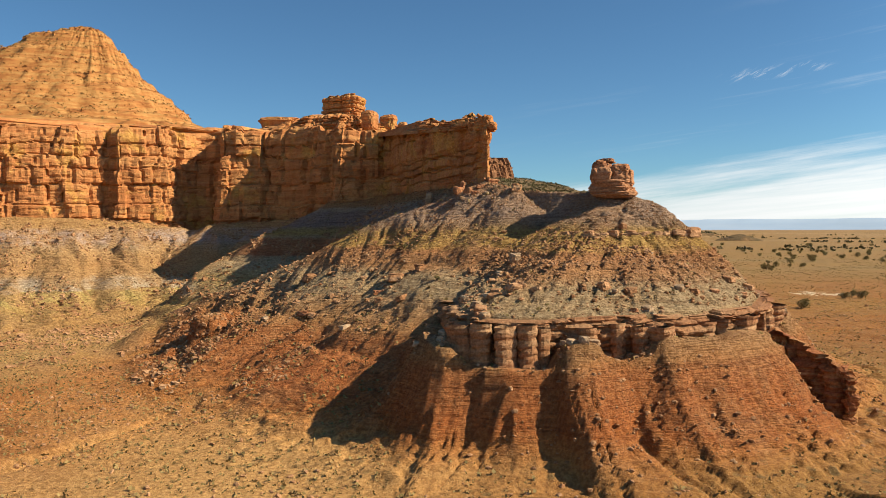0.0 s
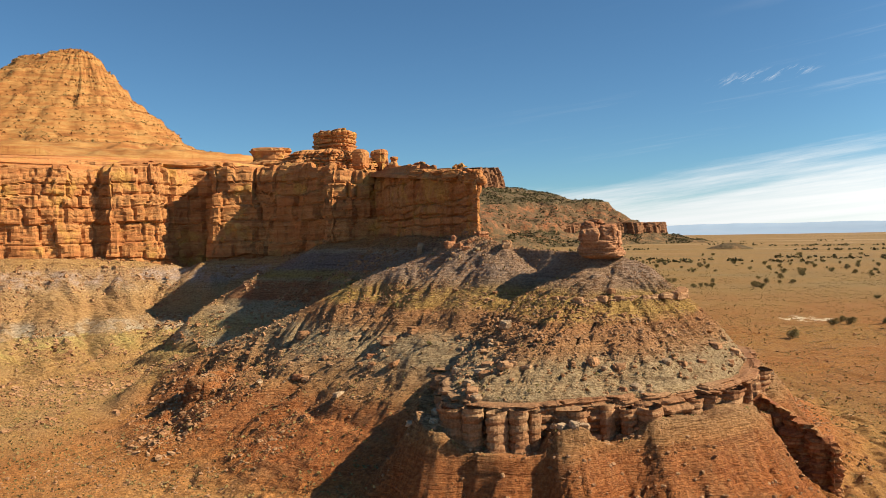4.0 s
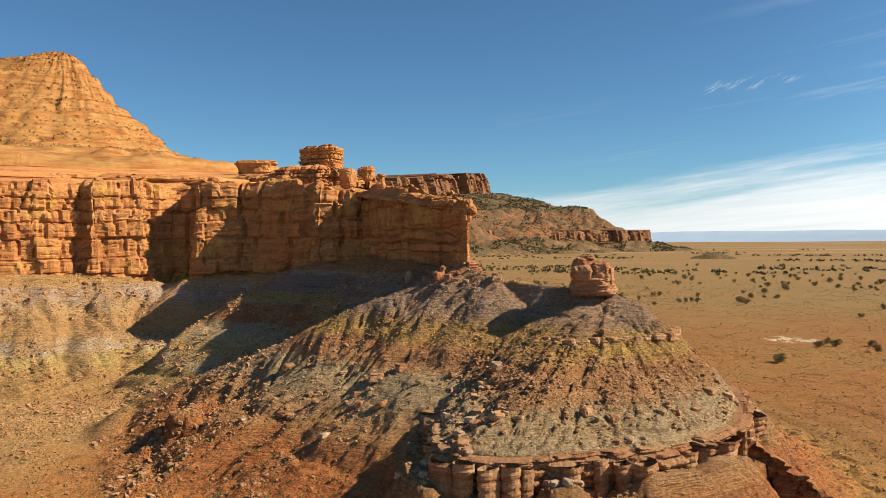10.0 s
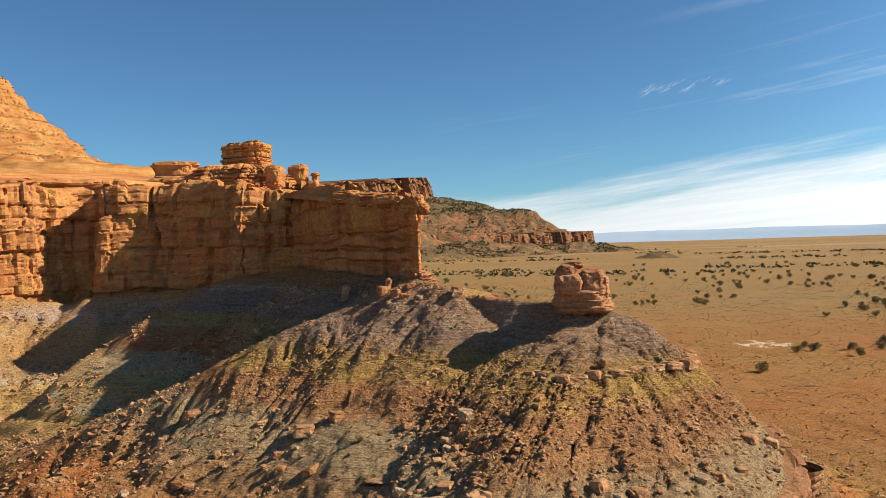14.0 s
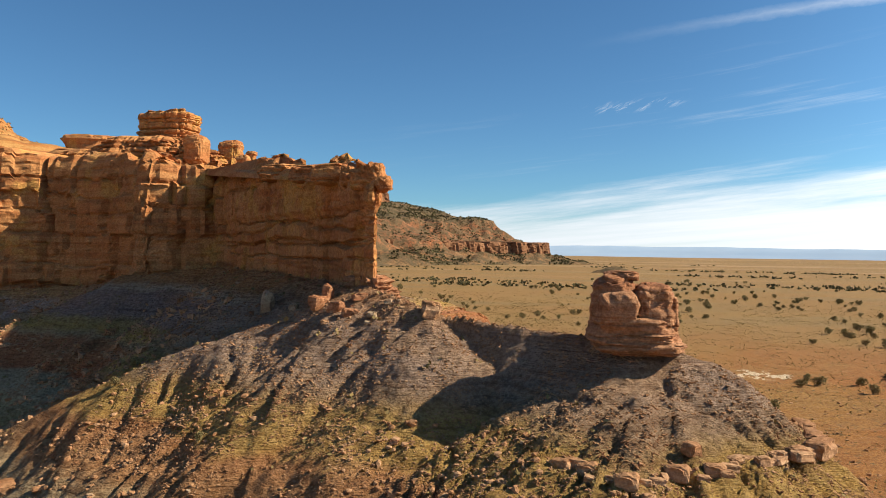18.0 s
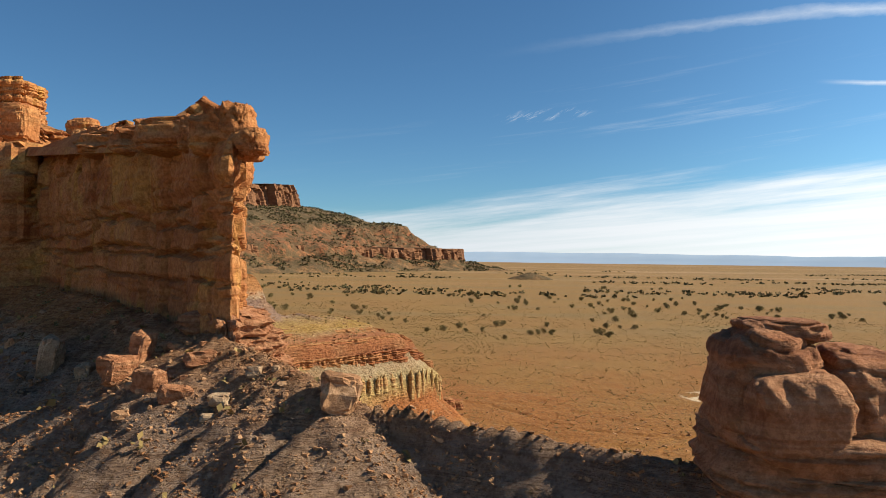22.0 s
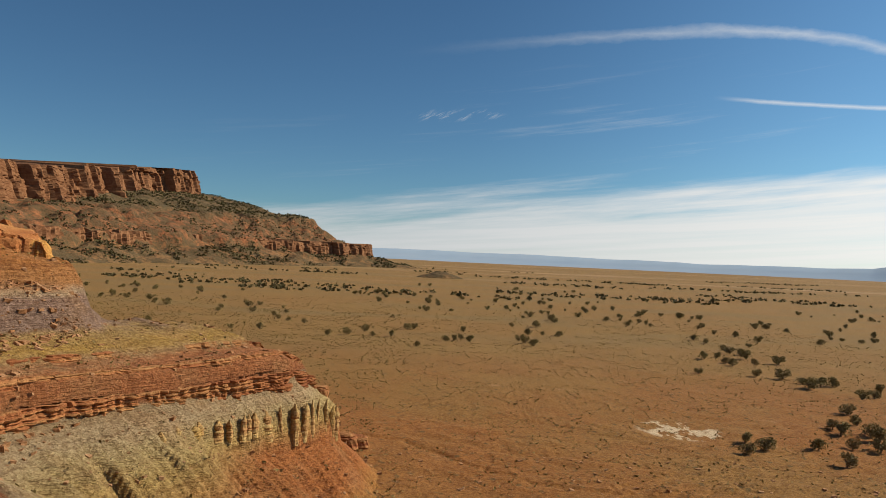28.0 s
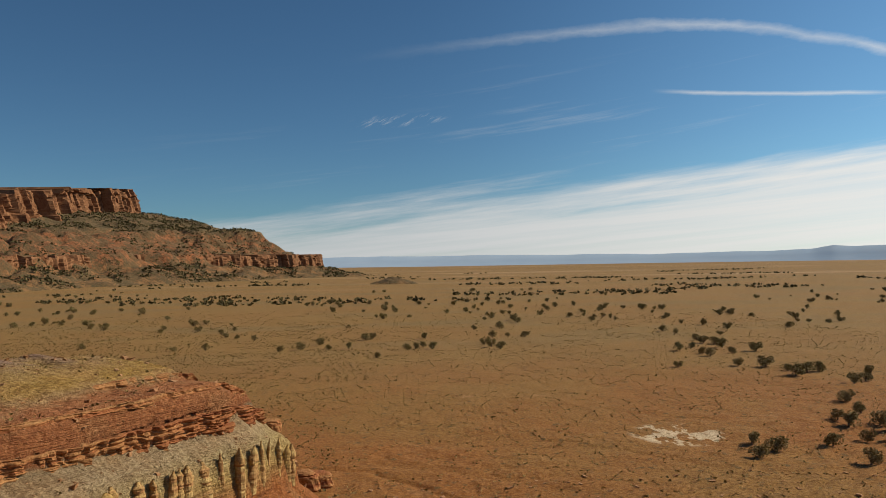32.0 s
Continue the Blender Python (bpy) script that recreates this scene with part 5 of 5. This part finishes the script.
# ---- loose stone ----
def stone_stuff(name, xs, ys, zs, size, seed, material):
    rs = np.random.RandomState(seed)
    g = (1 + 5 ** 0.5) / 2
    ico = np.array([(-1, g, 0), (1, g, 0), (-1, -g, 0), (1, -g, 0), (0, -1, g), (0, 1, g), (0, -1, -g), (0, 1, -g), (g, 0, -1), (g, 0, 1), (-g, 0, -1), (-g, 0, 1)]) / 1.9
    tri = np.array([(0, 11, 5), (0, 5, 1), (0, 1, 7), (0, 7, 10), (0, 10, 11), (1, 5, 9), (5, 11, 4), (11, 10, 2), (10, 7, 6), (7, 1, 8), (3, 9, 4), (3, 4, 2), (3, 2, 6), (3, 6, 8), (3, 8, 9), (4, 9, 5), (2, 4, 11), (6, 2, 10), (8, 6, 7), (9, 8, 1)])
    n = len(xs)
    v = ico[None] * rs.uniform(0.65, 1.25, (n, 12, 1))
    v = np.sign(v) * np.abs(v) ** 0.7
    v = v * rs.uniform(0.55, 1.3, (n, 1, 3)) * np.array((1, 1, 0.7)) * np.asarray(size)[:, None, None]
    t = rs.uniform(0, 6.28, (n, 1))
    x, y = v[..., 0] * np.cos(t) - v[..., 1] * np.sin(t), v[..., 0] * np.sin(t) + v[..., 1] * np.cos(t)
    tilt = rs.uniform(-0.5, 0.5, (n, 1))
    V = np.stack([xs[:, None] + x, ys[:, None] + y * np.cos(tilt) - v[..., 2] * np.sin(tilt), zs[:, None] + v[..., 2] * np.cos(tilt) + y * np.sin(tilt) + 0.15 * np.asarray(size)[:, None]], -1)
    F = (np.arange(n)[:, None, None] * 12 + tri[None]).reshape(-1, 3)
    return new(name, mesh_from(name, V.reshape(-1, 3), F, material, False))


def chip_stuff(name, xs, ys, zs, size, seed, material):
    """Many small angular chips, each a skewed block."""
    rs = np.random.RandomState(seed)
    box = np.array([(-1, -1, -1), (1, -1, -1), (1, 1, -1), (-1, 1, -1), (-1, -1, 1), (1, -1, 1), (1, 1, 1), (-1, 1, 1)], float)
    quad = np.array([(4, 5, 6, 7), (0, 1, 5, 4), (1, 2, 6, 5), (2, 3, 7, 6), (3, 0, 4, 7)])
    n = len(xs)
    v = box[None] * rs.uniform(0.45, 1.15, (n, 8, 3)) * rs.uniform(0.5, 1.2, (n, 1, 3)) * np.array((1, 1, 0.6)) * np.asarray(size)[:, None, None]
    t = rs.uniform(0, 6.28, (n, 1))
    x, y = v[..., 0] * np.cos(t) - v[..., 1] * np.sin(t), v[..., 0] * np.sin(t) + v[..., 1] * np.cos(t)
    k = rs.uniform(-0.5, 0.5, (n, 1))
    V = np.stack([xs[:, None] + x, ys[:, None] + y, zs[:, None] + v[..., 2] + k * x], -1)
    return new(name, mesh_from(name, V.reshape(-1, 3), (np.arange(n)[:, None, None] * 8 + quad[None]).reshape(-1, 4), material, False))


rs = np.random.RandomState(21)
x, y = rs.uniform(-80, 16, 60000), rs.uniform(48, 150, 60000)
z = ground(x, y)
w = np.where(z > 15.5, 1.0, np.where(z > 12.5, 0.45, np.where(z > 3, 0.6, 0.18))) * smooth(-0.35, 0.35, fbm(x / 9, y / 9, 405, 3)) * np.where(z > 25, 1.3, 1)
keep = rs.uniform(size=len(x)) < w
x, y, z = x[keep][:14000], y[keep][:14000], z[keep][:14000]
size = (0.06 + 0.24 * rs.uniform(size=len(x)) ** 3) * np.where(z > 22, 0.62, 1.0)
tagged(stone_stuff("butte_rubble", x, y, z, size, 22, RUBBLE), "angular brown rubble strewn over the butte slopes", "rubble", kind="stuff")
x, y = rs.uniform(-260, -60, 60000), rs.uniform(50, 215, 60000)
z = ground(x, y)
keep = (z > 2) & (z < 27) & (fbm(x / 12, y / 12, 406, 3) > -0.1)
x, y, z = x[keep][:24000], y[keep][:24000], z[keep][:24000]
tagged(chip_stuff("talus_rubble", x, y, z, 0.12 + 0.45 * rs.uniform(size=len(x)) ** 3, 23, RUBBLE), "fallen orange stones on the debris slope", "rubble", kind="stuff")
x, y = rs.uniform(-75, 60, 20000), rs.uniform(125, 250, 20000)
z = ground(x, y)
keep = rs.uniform(size=len(x)) < np.where(z > 2.5, 0.22, 0.12)
x, y, z = x[keep][:4500], y[keep][:4500], z[keep][:4500]
tagged(chip_stuff("bench_rubble", x, y, z, 0.10 + 0.32 * rs.uniform(size=len(x)) ** 3, 24, RUBBLE), "small stones below the bench and on the plain", "rubble", kind="stuff")

# fine scree on the butte's neck and crest
rs = np.random.RandomState(25)
x, y = rs.uniform(-56, 0, 90000), rs.uniform(88, 124, 90000)
z = ground(x, y)
keep = (z > 17) & (rs.uniform(size=len(x)) < smooth(-0.4, 0.3, fbm(x / 4, y / 4, 408, 3)))
x, y, z = x[keep][:42000], y[keep][:42000], z[keep][:42000]
tagged(chip_stuff("crest_scree", x, y, z, 0.025 + 0.10 * rs.uniform(size=len(x)) ** 4, 26, RUBBLE), "fine dark and pale stone chips on the butte's crest", "rubble", kind="stuff")

STONES = [lump("boulder", 500 + i, (1.0, rnd_y, rnd_z), mat_, 3, 0.24, 0.0, 5.0) for i, (rnd_y, rnd_z, mat_) in enumerate(((0.8, 0.6, RUBBLE), (0.7, 0.75, PALE), (0.9, 0.5, RUBBLE), (0.6, 0.55, CAPROCK), (0.85, 0.8, RUBBLE), (0.75, 0.5, PALE)))]


def boulder(x, y, s, kind_, rz=0.0, tilt=0.0, stretch=1.0, label="brown angular boulder lying on the slope"):
    z = float(ground(np.array([x]), np.array([y]))[0])
    ob = new("boulder", STONES[kind_])
    ob.matrix_basis = pose(x, y, z + s * 0.28 * stretch, tilt, tilt * 0.4, rz) @ Matrix.Diagonal((s, s, s * stretch, 1))
    return tagged(ob, label, "boulder", "fallen boulders")


PALEB = "pale grey boulder resting on the butte slope"
for x, y, s, kd, st, lb in ((-25.4, 91, 0.75, 1, 1.3, PALEB), (-30.9, 84.8, 1.15, 1, 1.1, PALEB), (-31.2, 112.9, 0.85, 0, 1.4, "large brown weathered block on the butte's neck"), (-50.6, 125.6, 0.8, 1, 2.2, "pale upright stone on the shaded slope"),
                            (-41.6, 118.3, 0.6, 3, 2.6, "orange standing block at the foot of the cliff"), (-42.0, 116.9, 0.8, 3, 1.5, "pink block at the foot of the cliff"), (-39.8, 115.2, 0.75, 3, 1.3, "pink block at the foot of the cliff"), (-38.2, 116.6, 0.6, 3, 1.0, "pink block at the foot of the cliff"),
                            (-38.3, 114.4, 0.6, 3, 1.1, "pink block at the foot of the cliff"), (-45.9, 120.9, 0.55, 1, 1.3, "pale block at the foot of the cliff"), (-44.3, 118.6, 0.5, 3, 1.2, "pink block at the foot of the cliff"), (-36.2, 113.8, 0.5, 5, 1.0, "pale block at the foot of the cliff"),
                            (-43.3, 95.3, 1.0, 2, 1.2, "rounded red boulder beside the gully"), (-40.2, 96.5, 0.8, 0, 1.1, "rounded red boulder beside the gully"), (-62, 104, 0.9, 0, 1.1, "rounded red boulder beside the gully"), (-13.3, 98, 0.45, 4, 1.0, "brown block on the butte slope")):
    boulder(x, y, s, kd, 37 * x % 360, (13 * y) % 24 - 12, st, lb)
rs = np.random.RandomState(31)
n = 0
while n < 190:
    x, y = rs.uniform(-62, 6), rs.uniform(68, 124)
    z = float(ground(np.array([x]), np.array([y]))[0])
    if z > 9 and fbm(np.array([x / 9]), np.array([y / 9]), 405, 3)[0] > -0.05 and math.hypot(x + 16, y - 107.6) > 5:
        boulder(x, y, (0.14 if z > 16.5 else 0.24) + (0.2 if z > 16.5 else 0.5) * rs.uniform() ** 2.2, rs.randint(6), rs.uniform(0, 360), rs.uniform(-20, 20))
        n += 1

# row of blocks weathering out round the upper butte
row = thing("block_ledge", "broken row of squared ochre blocks round the upper butte", "rock ledge")
for i in range(40):
    a = radians(-118 + i * 3.3 + rs.uniform(-0.8, 0.8))
    r = np.arange(4, 26, 0.15)
    zz = ground(-14 + r * math.cos(a), 108.5 + r * math.sin(a))
    j = int(np.argmax(zz < 21.0))
    s = rs.uniform(0.3, 0.75) * (1.25 if i > 24 else 0.8)
    ob = part("block", STONES[(0, 2, 4)[i % 3]], row)
    ob.matrix_basis = pose(-14 + r[j] * math.cos(a), 108.5 + r[j] * math.sin(a), float(zz[j]) + 0.2 * s, rs.uniform(-8, 8), rs.uniform(-8, 8), math.degrees(a) + 90 + rs.uniform(-12, 12)) @ Matrix.Diagonal((s * 1.1, s * 0.8, s, 1))

# small dark hill beyond the mesa's cape
kx, ky = np.meshgrid(np.arange(-40, 41, 2.0), np.arange(-30, 31, 2.0))
kz = 11 * np.maximum(0, 1 - np.hypot(kx / 34, ky / 26)) ** 0.7 - 1.0 + 1.2 * fbm(kx / 6, ky / 6, 407, 3)
me = mesh_from("knoll", np.stack([kx + 3, ky + 1170, kz + 1], -1).reshape(-1, 3), grid_faces(*kx.shape), MESA)
tagged(new("knoll", me), "small dark rocky knoll on the plain", "hill")

# stones and scrub on the hill, junipers along its skyline
rs = np.random.RandomState(41)
a, r = rs.uniform(-2.6, 0.9, 6000), 75 * rs.uniform(size=6000) ** 0.6
x, y = -327 + r * np.cos(a), 322 + r * np.sin(a)
tagged(chip_stuff("hill_rubble", *on_hill(x, y, hill_height(x, y)), 0.2 + 0.9 * rs.uniform(size=len(x)) ** 4, 42, HILL), "loose orange stones on the conical hill", "rubble", kind="stuff")
x, y = x[::5] + 3, y[::5] + 2
tagged(clump_stuff("hill_scrub", *on_hill(x, y, hill_height(x, y)), rs.uniform(0.4, 1.1, len(x)), 5, 43, SAGE), "thin dry scrub on the conical hill", "brush", kind="stuff")
for dx, dy, s in ((-16, -13, 1.6), (-22, -19, 1.9), (-27, -22, 1.5), (-36, -30, 2.0), (-39, -26, 1.7), (-48, -40, 1.8), (-44, -44, 1.5)):
    k0 = rs.randint(5)
    z = float(hill_height(np.array([-327.0 + dx]), np.array([322.0 + dy]))[0])
    ob = copy_thing(TREES[k0], Matrix())
    ob.matrix_basis = pose(*on_hill(-327 + dx, 322 + dy, z - 0.1), 0, 0, rs.uniform(0, 360)) @ Matrix.Diagonal((s, s, s, 1))
    tagged(ob, "small dark juniper on the hill's skyline", "tree", "junipers on the hill")
# bushes on the shaded debris slope
for x, y, s in ((-63.4, 123.4, 0.75), (-70, 117, 0.6), (-80, 112, 0.7), (-46, 104, 0.5), (-58, 112, 0.5), (-36, 92, 0.45)):
    ob = plant(x, y, s, rs)
    tagged(ob, "small green bush on the debris slope", "bush", "bushes on the slope")
